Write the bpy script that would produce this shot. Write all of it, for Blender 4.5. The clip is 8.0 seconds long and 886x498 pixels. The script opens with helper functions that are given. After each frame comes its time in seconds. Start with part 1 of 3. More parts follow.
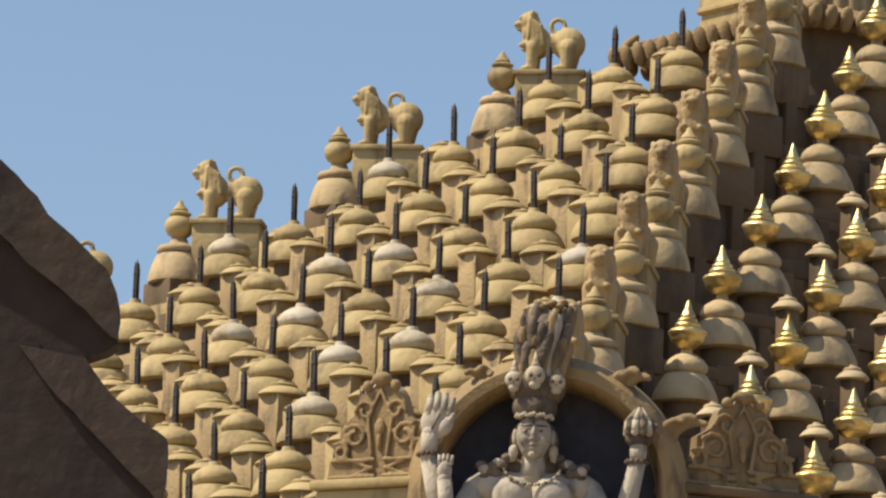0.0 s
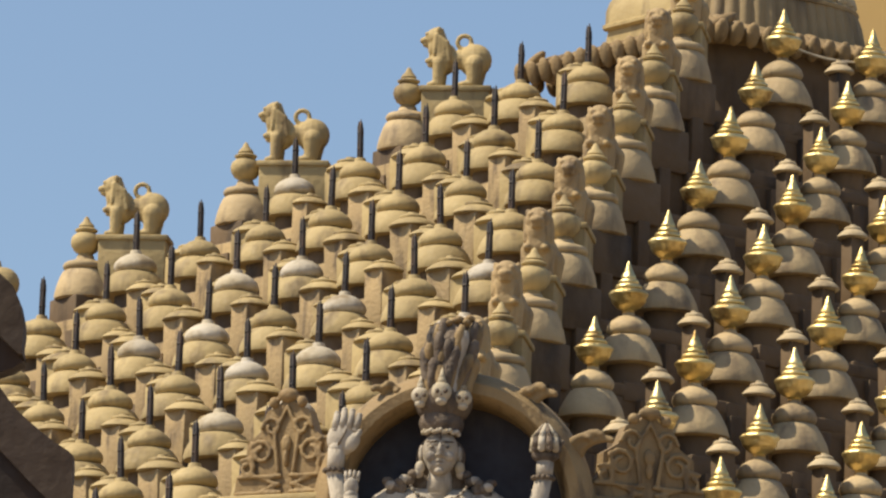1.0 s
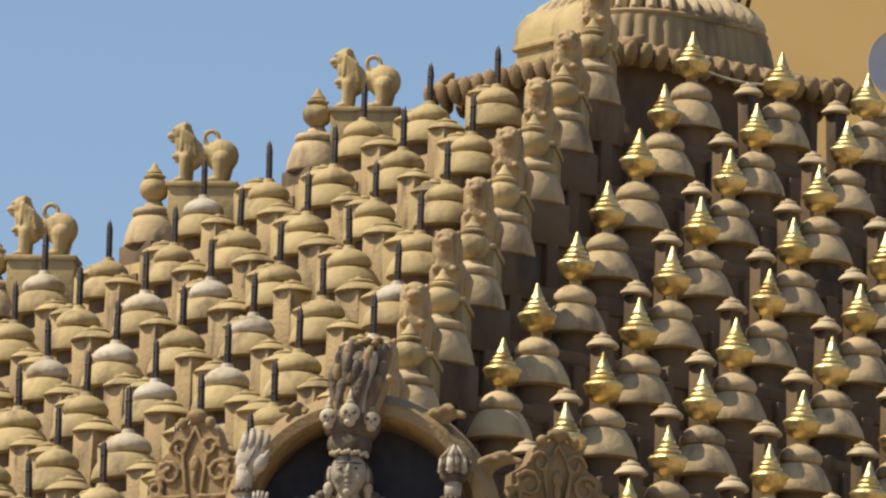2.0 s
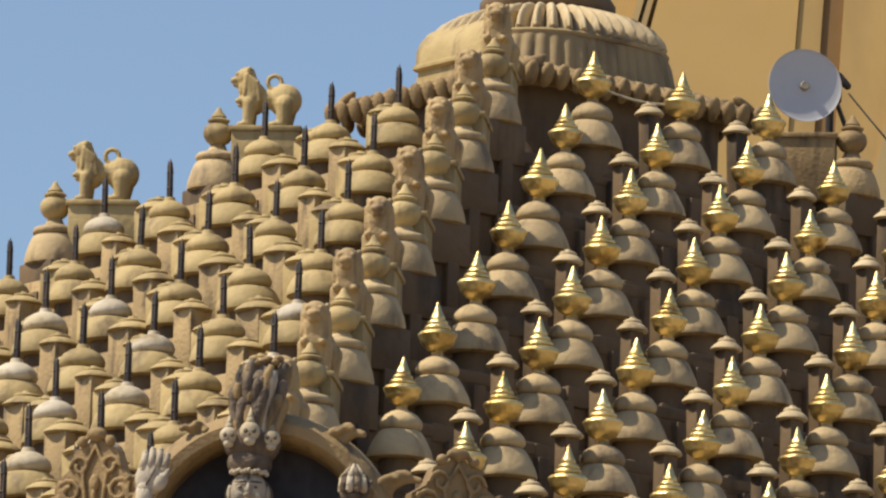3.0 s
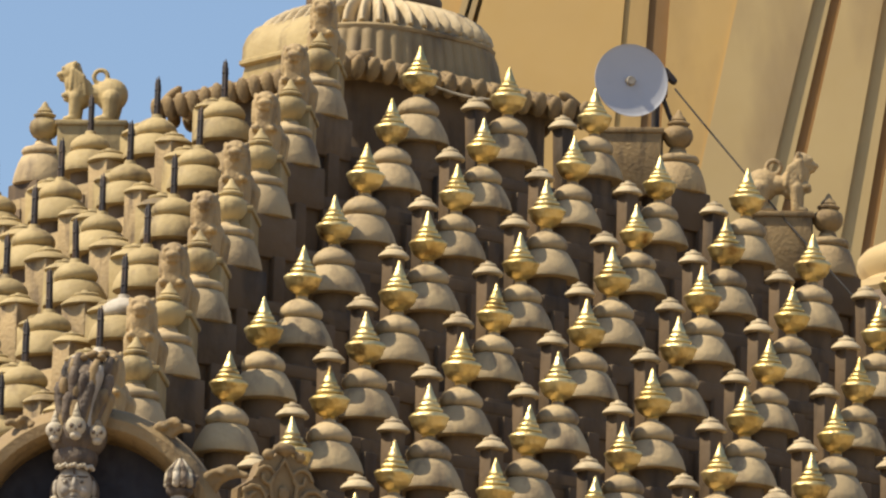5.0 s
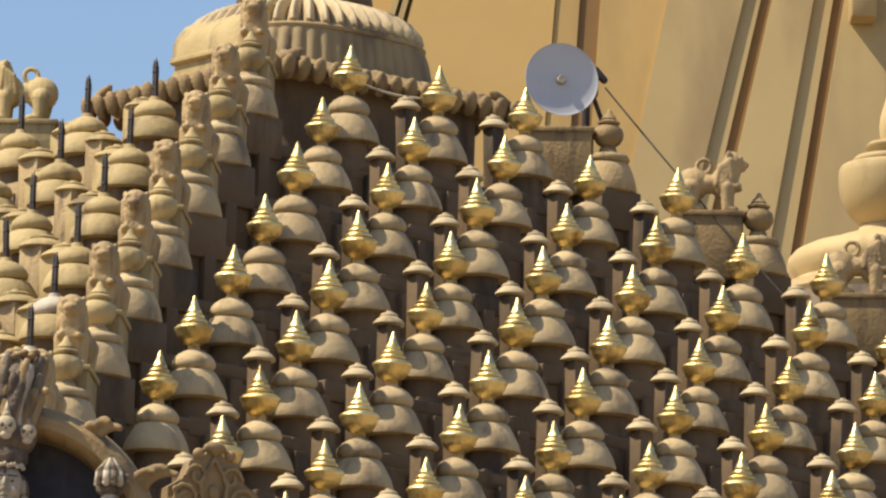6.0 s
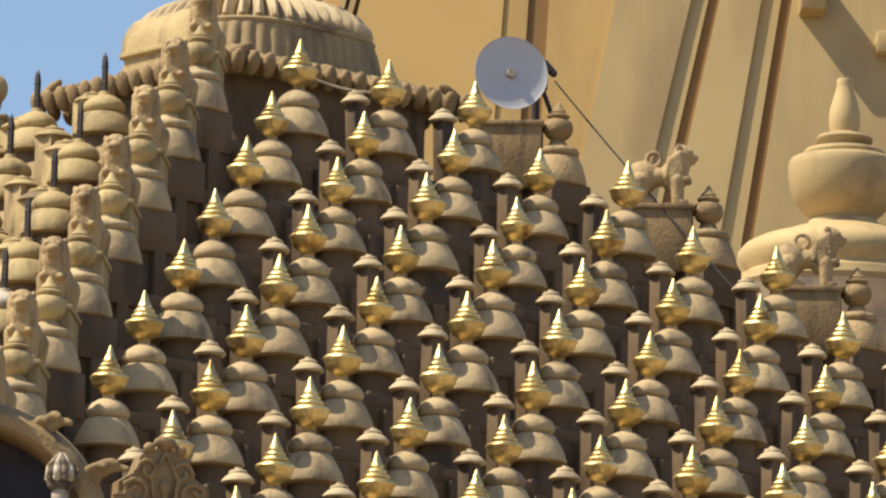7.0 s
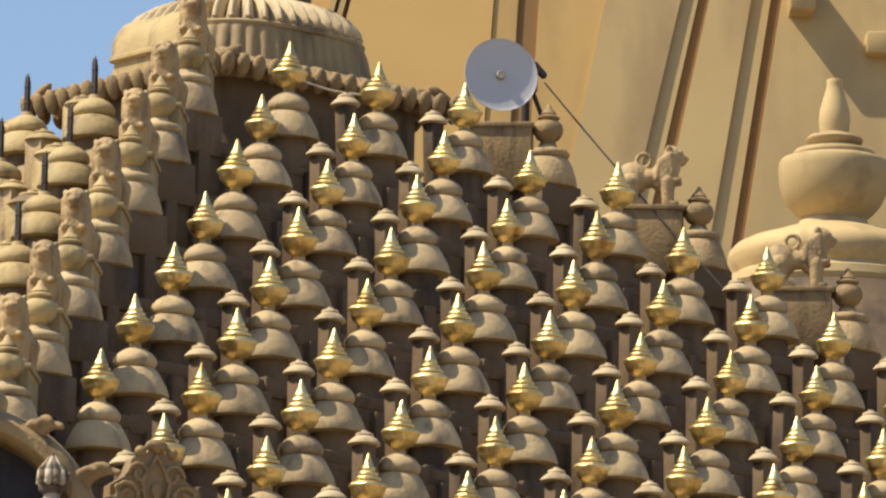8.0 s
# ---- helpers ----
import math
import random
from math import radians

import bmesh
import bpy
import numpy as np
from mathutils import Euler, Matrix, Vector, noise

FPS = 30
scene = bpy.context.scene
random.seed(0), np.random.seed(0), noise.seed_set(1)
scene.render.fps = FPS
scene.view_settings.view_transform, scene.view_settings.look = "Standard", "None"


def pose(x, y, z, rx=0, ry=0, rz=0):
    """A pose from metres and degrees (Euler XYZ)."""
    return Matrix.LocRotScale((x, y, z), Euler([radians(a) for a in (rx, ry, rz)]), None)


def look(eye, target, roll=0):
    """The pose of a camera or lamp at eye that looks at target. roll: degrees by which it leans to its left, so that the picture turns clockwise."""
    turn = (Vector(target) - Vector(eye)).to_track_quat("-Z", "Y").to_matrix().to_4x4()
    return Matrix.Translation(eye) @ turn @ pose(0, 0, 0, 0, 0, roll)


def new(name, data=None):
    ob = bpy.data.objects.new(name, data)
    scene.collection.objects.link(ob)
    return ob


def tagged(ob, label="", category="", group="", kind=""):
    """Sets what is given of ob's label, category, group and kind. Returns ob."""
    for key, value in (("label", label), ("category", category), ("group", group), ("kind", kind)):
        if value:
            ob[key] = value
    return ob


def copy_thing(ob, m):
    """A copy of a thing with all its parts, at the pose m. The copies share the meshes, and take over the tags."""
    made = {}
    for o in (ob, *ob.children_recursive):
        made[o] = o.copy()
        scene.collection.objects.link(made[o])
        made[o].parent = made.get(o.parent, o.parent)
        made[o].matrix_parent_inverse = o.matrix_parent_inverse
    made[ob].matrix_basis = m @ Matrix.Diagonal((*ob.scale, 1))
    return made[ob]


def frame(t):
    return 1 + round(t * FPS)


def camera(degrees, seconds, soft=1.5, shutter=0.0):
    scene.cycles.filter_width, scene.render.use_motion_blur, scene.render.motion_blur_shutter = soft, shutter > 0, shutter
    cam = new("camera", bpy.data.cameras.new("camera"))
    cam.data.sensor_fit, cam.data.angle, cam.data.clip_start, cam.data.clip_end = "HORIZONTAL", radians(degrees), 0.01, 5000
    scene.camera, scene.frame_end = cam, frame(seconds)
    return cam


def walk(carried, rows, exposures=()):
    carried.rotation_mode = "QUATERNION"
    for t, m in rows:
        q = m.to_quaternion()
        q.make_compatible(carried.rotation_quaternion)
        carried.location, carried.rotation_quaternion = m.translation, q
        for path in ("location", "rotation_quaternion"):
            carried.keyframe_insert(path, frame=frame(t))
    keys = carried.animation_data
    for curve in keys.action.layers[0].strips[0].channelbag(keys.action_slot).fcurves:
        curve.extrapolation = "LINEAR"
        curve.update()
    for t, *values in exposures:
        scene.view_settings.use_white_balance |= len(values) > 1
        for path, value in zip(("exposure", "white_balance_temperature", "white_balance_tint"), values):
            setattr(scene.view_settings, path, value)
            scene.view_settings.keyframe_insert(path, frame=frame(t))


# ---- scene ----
# ---------------------------------------------------------------- camera: a long lens that turns on the spot
EYE = (0.0, -72.55, 1.6)
cam = camera(6.0, 8.0, soft=2.35)
TURNS = [  # seconds, yaw, pitch, roll
    (0.0, 2.1988, 11.1712, -1.929),
    (0.5, 1.8924, 11.2669, -1.907),
    (1.0, 1.5839, 11.3002, -1.766),
    (1.5, 1.2606, 11.3796, -1.750),
    (3.0, 0.2579, 11.6153, -1.798),
    (3.5, -0.1268, 11.6696, -1.697),
    (4.0, -0.3711, 11.6389, -1.569),
    (4.5, -0.6489, 11.6125, -1.601),
    (6.0, -1.3684, 11.6195, -1.515),
    (6.5, -1.5843, 11.6154, -1.497),
    (7.0, -1.6663, 11.5847, -1.282),
    (7.5, -1.6535, 11.6096, -1.049),
    (8.0, -1.6837, 11.5987, -1.047),
]
walk(cam, [(t, pose(*EYE, 90 + p, r, y)) for t, y, p, r in TURNS], [(0.0, 0.15, 6750, 11), (3.5, 0.14, 6750, 11), (5.0, 0.31, 6750, 11), (8.0, 0.38, 6750, 11)])

# ---------------------------------------------------------------- daylight
SUN_UP = 54
SUN_DIR = Vector((-0.985, -0.19, 0.0)).normalized() * math.cos(radians(SUN_UP)) + Vector((0, 0, math.sin(radians(SUN_UP))))
world = bpy.data.worlds.new("sky")
scene.world = world
world.use_nodes = True
wn = world.node_tree
sky = wn.nodes.new("ShaderNodeTexSky")
sky.sky_type, sky.sun_disc = "NISHITA", False
sky.sun_elevation, sky.sun_rotation = radians(SUN_UP), math.atan2(SUN_DIR.x, SUN_DIR.y)
sky.dust_density, sky.air_density, sky.ozone_density = 1.0, 1.0, 3.0
wn.links.new(sky.outputs[0], wn.nodes["Background"].inputs[0])
wn.nodes["Background"].inputs[1].default_value = 0.12
sun_data = bpy.data.lights.new("sun", "SUN")
sun_data.energy, sun_data.angle, sun_data.color = 5.0, radians(0.5), (1.0, 0.895, 0.70)
sun = new("sun", sun_data)
sun.matrix_world = look(SUN_DIR * 60, (0, 0, 0))


# ---------------------------------------------------------------- materials
def ramp_mix(nt, fac, a, b):
    m = nt.nodes.new("ShaderNodeMix")
    m.data_type = "RGBA"
    nt.links.new(fac, m.inputs["Factor"])
    for sock, val in ((m.inputs[6], a), (m.inputs[7], b)):
        if hasattr(val, "is_output"):
            nt.links.new(val, sock)
        else:
            sock.default_value = (*val, 1)
    return m.outputs[2]


def grain(nt, scale, low, high, detail=5, stretch=(1, 1, 1), per_object=True):
    tc = nt.nodes.new("ShaderNodeTexCoord")
    mp = nt.nodes.new("ShaderNodeMapping")
    mp.inputs["Scale"].default_value = stretch
    nt.links.new(tc.outputs["Object"], mp.inputs[0])
    if per_object:
        oi = nt.nodes.new("ShaderNodeObjectInfo")
        mul = nt.nodes.new("ShaderNodeMath")
        mul.operation = "MULTIPLY"
        mul.inputs[1].default_value = 37.0
        nt.links.new(oi.outputs["Random"], mul.inputs[0])
        nt.links.new(mul.outputs[0], mp.inputs["Location"])
    nz = nt.nodes.new("ShaderNodeTexNoise")
    nz.inputs["Scale"].default_value, nz.inputs["Detail"].default_value = scale, detail
    nt.links.new(mp.outputs[0], nz.inputs["Vector"])
    mr = nt.nodes.new("ShaderNodeMapRange")
    mr.inputs["From Min"].default_value, mr.inputs["From Max"].default_value = low, high
    nt.links.new(nz.outputs[0], mr.inputs[0])
    return mr.outputs[0]


def material(name, base, worn, stain, rough=0.75, metal=0.0, bump=0.25, scale=6.0, vary=0.12, stain_amount=(0.52, 0.72), streaks=True):
    """Paint or stone: base colour, a worn colour in broad patches, stains in streaks, fine grain and relief."""
    mat = bpy.data.materials.new(name)
    mat.use_nodes = True
    nt = mat.node_tree
    bsdf = nt.nodes["Principled BSDF"]
    col = ramp_mix(nt, grain(nt, scale * 0.45, 0.38, 0.66), base, worn)
    col = ramp_mix(nt, grain(nt, scale, *stain_amount, 6, (1, 1, 0.3) if streaks else (1, 1, 1)), col, stain)
    oi = nt.nodes.new("ShaderNodeObjectInfo")
    mr = nt.nodes.new("ShaderNodeMapRange")
    mr.inputs["To Min"].default_value, mr.inputs["To Max"].default_value = 1 - vary, 1 + vary
    nt.links.new(oi.outputs["Random"], mr.inputs[0])
    hsv = nt.nodes.new("ShaderNodeHueSaturation")
    nt.links.new(col, hsv.inputs["Color"])
    nt.links.new(mr.outputs[0], hsv.inputs["Value"])
    nt.links.new(hsv.outputs[0], bsdf.inputs["Base Color"])
    bsdf.inputs["Metallic"].default_value = metal
    rg = nt.nodes.new("ShaderNodeMapRange")
    rg.inputs["To Min"].default_value, rg.inputs["To Max"].default_value = rough - 0.08, min(1, rough + 0.1)
    nt.links.new(grain(nt, scale * 4, 0.3, 0.7), rg.inputs[0])
    nt.links.new(rg.outputs[0], bsdf.inputs["Roughness"])
    bp = nt.nodes.new("ShaderNodeBump")
    bp.inputs["Strength"].default_value, bp.inputs["Distance"].default_value = bump, 0.02
    nt.links.new(grain(nt, scale * 3.5, 0.2, 0.8, 8), bp.inputs["Height"])
    nt.links.new(bp.outputs[0], bsdf.inputs["Normal"])
    return mat


CREAM = material("cream_paint", (0.423, 0.324, 0.153), (0.358, 0.268, 0.122), (0.167, 0.119, 0.061))
CREAM_PALE = material("faded_cream_paint", (0.479, 0.363, 0.197), (0.403, 0.300, 0.165), (0.192, 0.140, 0.085))
PIER_PALE = material("bleached_sunlit_cream_paint", (0.52, 0.42, 0.26), (0.46, 0.36, 0.21), (0.25, 0.185, 0.11))
LIME = material("limewash", (0.521, 0.468, 0.378), (0.428, 0.360, 0.241), (0.279, 0.216, 0.129), stain_amount=(0.5, 0.7), streaks=False)
# dark brown holds stains plus the shade between turrets, put into the colour
WALL = material("stained_shaded_wall_paint", (0.157, 0.103, 0.054), (0.116, 0.077, 0.042), (0.034, 0.024, 0.016), scale=3.0)
STONE = material("carved_stone", (0.297, 0.205, 0.094), (0.238, 0.160, 0.073), (0.092, 0.062, 0.033), bump=0.28, scale=9)
# darker than CREAM: shade on the dome's right side is put into it
DOME_PAINT = material("shaded_dome_paint", (0.315, 0.234, 0.117), (0.246, 0.178, 0.090), (0.102, 0.072, 0.043), scale=2.5)
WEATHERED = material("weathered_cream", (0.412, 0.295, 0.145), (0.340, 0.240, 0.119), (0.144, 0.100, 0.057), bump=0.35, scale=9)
GOLD = material("gilded_copper", (0.80, 0.65, 0.32), (0.68, 0.51, 0.20), (0.22, 0.12, 0.04), rough=0.42, metal=1.0, bump=0.55, scale=4.5, stain_amount=(0.54, 0.72), streaks=False)
IRON = material("dark_iron", (0.035, 0.032, 0.034), (0.05, 0.04, 0.035), (0.10, 0.06, 0.04), rough=0.55, metal=0.4, bump=0.2, scale=20)
NICHE = material("black_niche_back", (0.024, 0.022, 0.031), (0.033, 0.028, 0.036), (0.075, 0.063, 0.063), rough=0.6, scale=4)
STATUE_SKIN = material("whitewashed_statue", (0.48, 0.42, 0.33), (0.37, 0.32, 0.25), (0.13, 0.115, 0.10), bump=0.3, scale=7, stain_amount=(0.5, 0.72))
STATUE_DARK = material("weathered_statue_hair", (0.115, 0.085, 0.062), (0.19, 0.145, 0.10), (0.035, 0.028, 0.024), bump=0.6, scale=8)
SHIKHARA = material("ochre_tower_paint", (0.522, 0.340, 0.118), (0.475, 0.305, 0.106), (0.351, 0.230, 0.087), scale=0.7, bump=0.12, vary=0.04)
SHIKHARA_PALE = material("faded_ochre_paint", (0.478, 0.350, 0.156), (0.432, 0.308, 0.134), (0.304, 0.212, 0.101), scale=0.8, bump=0.12, vary=0.04)
BROWN = material("band_brown", (0.231, 0.129, 0.041), (0.198, 0.107, 0.033), (0.132, 0.072, 0.028), scale=1.2, bump=0.1, vary=0.03)
SHRINE_PAINT = material("shrine_cream_paint", (0.475, 0.351, 0.165), (0.432, 0.313, 0.145), (0.292, 0.205, 0.100), scale=2.5, bump=0.12, streaks=False)
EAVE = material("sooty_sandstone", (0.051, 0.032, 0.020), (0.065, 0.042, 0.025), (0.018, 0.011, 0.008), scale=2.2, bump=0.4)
# darker than EAVE: the shade under the slabs is put into this brown
EAVE_SOFFIT = material("shaded_brown_soffit", (0.029, 0.015, 0.009), (0.038, 0.021, 0.012), (0.010, 0.007, 0.005), scale=2.2, bump=0.3)
DISH = material("white_dish_enamel", (0.50, 0.51, 0.54), (0.46, 0.47, 0.50), (0.36, 0.36, 0.36), rough=0.45, bump=0.03, scale=3, stain_amount=(0.62, 0.85))
CABLE = material("black_cable", (0.05, 0.045, 0.04), (0.06, 0.05, 0.045), (0.1, 0.08, 0.06), scale=10)
GROUND = material("dusty_paving", (0.308, 0.225, 0.144), (0.262, 0.197, 0.120), (0.170, 0.127, 0.084), scale=0.6, streaks=False)


# ---------------------------------------------------------------- mesh helpers
def lathe(bm, prof, seg=24, at=(0, 0, 0), squash=1.0, flutes=0, depth=0.0):
    """Turn a profile of (radius, height) pairs, from bottom to top, round the z axis."""
    rings = []
    for r, z in prof:
        if r < 1e-4:
            rings.append([bm.verts.new((at[0], at[1], at[2] + z))])
            continue
        ring = []
        for i in range(seg):
            a = 2 * math.pi * i / seg
            rr = r * (1 + depth * abs(math.sin(flutes * a / 2)) if flutes else r * 0 + r) if flutes else r
            ring.append(bm.verts.new((at[0] + rr * math.cos(a), at[1] + rr * math.sin(a) * squash, at[2] + z)))
        rings.append(ring)
    for lo, hi in zip(rings, rings[1:]):
        for i in range(seg):
            j = (i + 1) % seg
            if len(lo) == 1 and len(hi) > 1:
                bm.faces.new((lo[0], hi[j], hi[i]))
            elif len(hi) == 1 and len(lo) > 1:
                bm.faces.new((lo[i], lo[j], hi[0]))
            elif len(lo) > 1:
                bm.faces.new((lo[i], lo[j], hi[j], hi[i]))
    for ring, flip in ((rings[0], True), (rings[-1], False)):
        if len(ring) > 1:
            bm.faces.new(list(reversed(ring)) if flip else ring)
    return bm


def box(bm, lo, hi, bevel=0.0, taper=0.0):
    """A box between two corners, with bevelled edges; taper draws its top in."""
    c = [(a + b) / 2 for a, b in zip(lo, hi)]
    s = [(b - a) for a, b in zip(lo, hi)]
    made = bmesh.ops.create_cube(bm, size=1.0)["verts"]
    for v in made:
        k = 1 - taper if v.co.z > 0 else 1
        v.co = Vector((c[0] + v.co.x * s[0] * k, c[1] + v.co.y * s[1] * k, c[2] + v.co.z * s[2]))
    if bevel:
        edges = list({e for v in made for e in v.link_edges})
        bmesh.ops.bevel(bm, geom=edges, offset=bevel, segments=2, affect="EDGES", profile=0.5)
    return bm


def prism(bm, pts, y0, y1):
    """A polygon in the xz plane, drawn out along y."""
    a = [bm.verts.new((x, y0, z)) for x, z in pts]
    b = [bm.verts.new((x, y1, z)) for x, z in pts]
    bm.faces.new(a)
    bm.faces.new(list(reversed(b)))
    for i in range(len(pts)):
        j = (i + 1) % len(pts)
        bm.faces.new((a[j], a[i], b[i], b[j]))
    bmesh.ops.recalc_face_normals(bm, faces=bm.faces[:])
    return bm


def ball(bm, at, radii, turn=(0, 0, 0), u=16, v=10):
    r = radii if hasattr(radii, "__len__") else (radii,) * 3
    m = Matrix.Translation(at) @ Euler([radians(a) for a in turn]).to_matrix().to_4x4() @ Matrix.Diagonal((*r, 1))
    return bmesh.ops.create_uvsphere(bm, u_segments=u, v_segments=v, radius=1, matrix=m)["verts"]


def limb(bm, a, b, ra, rb, seg=12):
    """A tapered limb with round ends."""
    a, b = Vector(a), Vector(b)
    q = (b - a).to_track_quat("Z", "Y").to_matrix().to_4x4()
    n = (b - a).length
    made = bmesh.ops.create_cone(bm, cap_ends=True, segments=seg, radius1=ra, radius2=rb, depth=n,
                                 matrix=Matrix.Translation((a + b) / 2) @ q)["verts"]
    return made + ball(bm, a, ra, u=seg, v=8) + ball(bm, b, rb, u=seg, v=8)


def finish(name, bm, mats, smooth=35):
    me = bpy.data.meshes.new(name)
    bmesh.ops.recalc_face_normals(bm, faces=bm.faces[:])
    bm.to_mesh(me)
    bm.free()
    for m in mats if isinstance(mats, (list, tuple)) else [mats]:
        me.materials.append(m)
    for p in me.polygons:
        p.use_smooth = True
    if smooth < 180:
        me.set_sharp_from_angle(angle=radians(smooth))
    return me


def sculpted(name, bm, mat, voxel, smooth=4):
    """Fuse overlapping forms into one skin."""
    raw = finish(name, bm, mat, 180)
    ob = new(name, raw)
    rm = ob.modifiers.new("fuse", "REMESH")
    rm.mode, rm.voxel_size, rm.use_smooth_shade = "VOXEL", voxel, True
    sm = ob.modifiers.new("soften", "SMOOTH")
    sm.iterations, sm.factor = smooth, 0.5
    bpy.context.view_layer.update()
    me = bpy.data.meshes.new_from_object(ob.evaluated_get(bpy.context.evaluated_depsgraph_get()))
    bpy.data.objects.remove(ob)
    me.name = name
    if not me.materials:
        me.materials.append(mat)
    return me


def part(name, bm, material_, parent, label="", smooth=35):
    me = bm if isinstance(bm, bpy.types.Mesh) else finish(name, bm, material_, smooth)
    ob = new(name, me)
    ob.parent = parent
    if label:
        tagged(ob, label)
    return ob


def thing(name, m, label, category, group="", kind=""):
    ob = tagged(new(name), label, category, group, kind)
    ob.empty_display_size = 0.1
    ob.matrix_basis = m
    return ob


def again(ob, m):
    """A copy of a thing whose pose and size are m alone."""
    made = copy_thing(ob, m)
    made.matrix_basis = m
    return made


# ---------------------------------------------------------------- plan of the tower
TOWER_YAW, TIP_Z = 39.476, 17.81
TOWER = pose(0, 0, 0, 0, 0, TOWER_YAW)
TIERS = 9
PITCH_R, PITCH_L = 1.0, 0.932


def steps(n):
    return n - 0.0076 * n * n


def half_u(n):
    return 2.309 + 1.0086 * steps(n)


def half_v(n):
    return 1.941 + 0.88 * steps(n)


def tip_z(n):
    return TIP_Z - (0.7202 * n - 0.0052 * n * n)


def on_tower(u, v, z, turn=0.0):
    return TOWER @ pose(u, v, z, 0, 0, turn)


# ---------------------------------------------------------------- ground
bm = bmesh.new()
bmesh.ops.create_grid(bm, x_segments=2, y_segments=2, size=3000)
ground = tagged(new("ground", finish("ground", bm, GROUND)), "dusty beige stone paving round the temple", "ground", kind="structure")

# ---------------------------------------------------------------- tower body: stepped tiers
tower = thing("temple_tower", TOWER, "stepped pyramidal temple tower of cream painted masonry", "temple tower", kind="structure")
LEDGE = 1.02          # below the tips
bm = bmesh.new()
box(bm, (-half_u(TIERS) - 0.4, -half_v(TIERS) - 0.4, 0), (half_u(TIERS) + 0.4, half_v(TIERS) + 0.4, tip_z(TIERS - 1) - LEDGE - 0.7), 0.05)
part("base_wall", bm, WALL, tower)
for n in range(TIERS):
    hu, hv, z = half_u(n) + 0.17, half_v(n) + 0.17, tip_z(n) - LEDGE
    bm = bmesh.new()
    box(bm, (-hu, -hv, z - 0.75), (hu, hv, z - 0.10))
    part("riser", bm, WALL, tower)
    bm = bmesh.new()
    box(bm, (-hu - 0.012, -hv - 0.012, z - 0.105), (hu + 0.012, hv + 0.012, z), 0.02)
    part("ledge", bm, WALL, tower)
    # added slab: left face coloured paler than the riser, in place of sunlight
    part("plaster_face", box(bmesh.new(), (-hu - 0.045, -hv + 0.12, z - 0.74), (-hu - 0.002, hv - 0.12, z - 0.02), 0.012), WEATHERED, tower, "paler slab with sunlight put into the colour of the left face")

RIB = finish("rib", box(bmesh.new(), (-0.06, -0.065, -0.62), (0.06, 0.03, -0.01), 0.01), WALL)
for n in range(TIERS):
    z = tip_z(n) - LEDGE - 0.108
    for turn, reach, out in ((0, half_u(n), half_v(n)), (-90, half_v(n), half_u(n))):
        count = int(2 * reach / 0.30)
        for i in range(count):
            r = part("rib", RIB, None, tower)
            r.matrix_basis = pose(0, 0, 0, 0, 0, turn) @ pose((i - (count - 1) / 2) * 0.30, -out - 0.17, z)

# ---------------------------------------------------------------- turrets of the two faces
CAP = [(0.13, -0.004), (0.154, 0.002), (0.170, 0.024), (0.173, 0.048), (0.163, 0.080), (0.132, 0.116), (0.088, 0.145), (0.052, 0.158), (0.042, 0.190)]
BODY = [(0.232, -0.245), (0.264, -0.238), (0.267, -0.220), (0.250, -0.160), (0.220, -0.100), (0.192, -0.050), (0.172, -0.020), (0.152, -0.006), (0.13, 0.0)]
BODY_L = [(0.232, -0.212), (0.266, -0.204), (0.270, -0.180), (0.256, -0.125), (0.228, -0.068), (0.198, -0.026), (0.170, -0.008), (0.14, 0.0)]
CAP_L = [(r * 1.05, z) for r, z in CAP]
BOWL = [(0.04, 0.0), (0.052, 0.012), (0.042, 0.022), (0.072, 0.036), (0.110, 0.062), (0.134, 0.096), (0.140, 0.126), (0.153, 0.144), (0.155, 0.158), (0.135, 0.176), (0.095, 0.192)]
SPIRE = [(0.090, 0.19), (0.104, 0.198), (0.106, 0.212), (0.094, 0.226), (0.074, 0.234), (0.081, 0.244), (0.078, 0.258), (0.062, 0.270), (0.055, 0.276), (0.059, 0.286),
         (0.053, 0.302), (0.040, 0.325), (0.024, 0.370), (0.010, 0.412), (0.0, 0.425)]
mesh_cap = finish("cap", lathe(bmesh.new(), CAP_L, 28), CREAM, 50)
mesh_cap_lime = finish("cap", lathe(bmesh.new(), CAP_L, 28), LIME, 50)
mesh_body = finish("drum", lathe(bmesh.new(), BODY, 28), CREAM_PALE, 50)
mesh_body_l = finish("drum", lathe(bmesh.new(), BODY_L, 28), CREAM, 50)
mesh_cap_r = finish("cap", lathe(bmesh.new(), CAP, 28), CREAM_PALE, 50)
# recessed shaft in the dark wall colour, shade under the drum included
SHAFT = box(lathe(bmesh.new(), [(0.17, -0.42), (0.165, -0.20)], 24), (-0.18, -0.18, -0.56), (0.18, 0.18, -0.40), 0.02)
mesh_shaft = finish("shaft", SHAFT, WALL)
mesh_bowl = finish("bowl", lathe(bmesh.new(), BOWL, 24), GOLD, 60)
mesh_spire = finish("spire", lathe(bmesh.new(), SPIRE, 20), GOLD, 60)


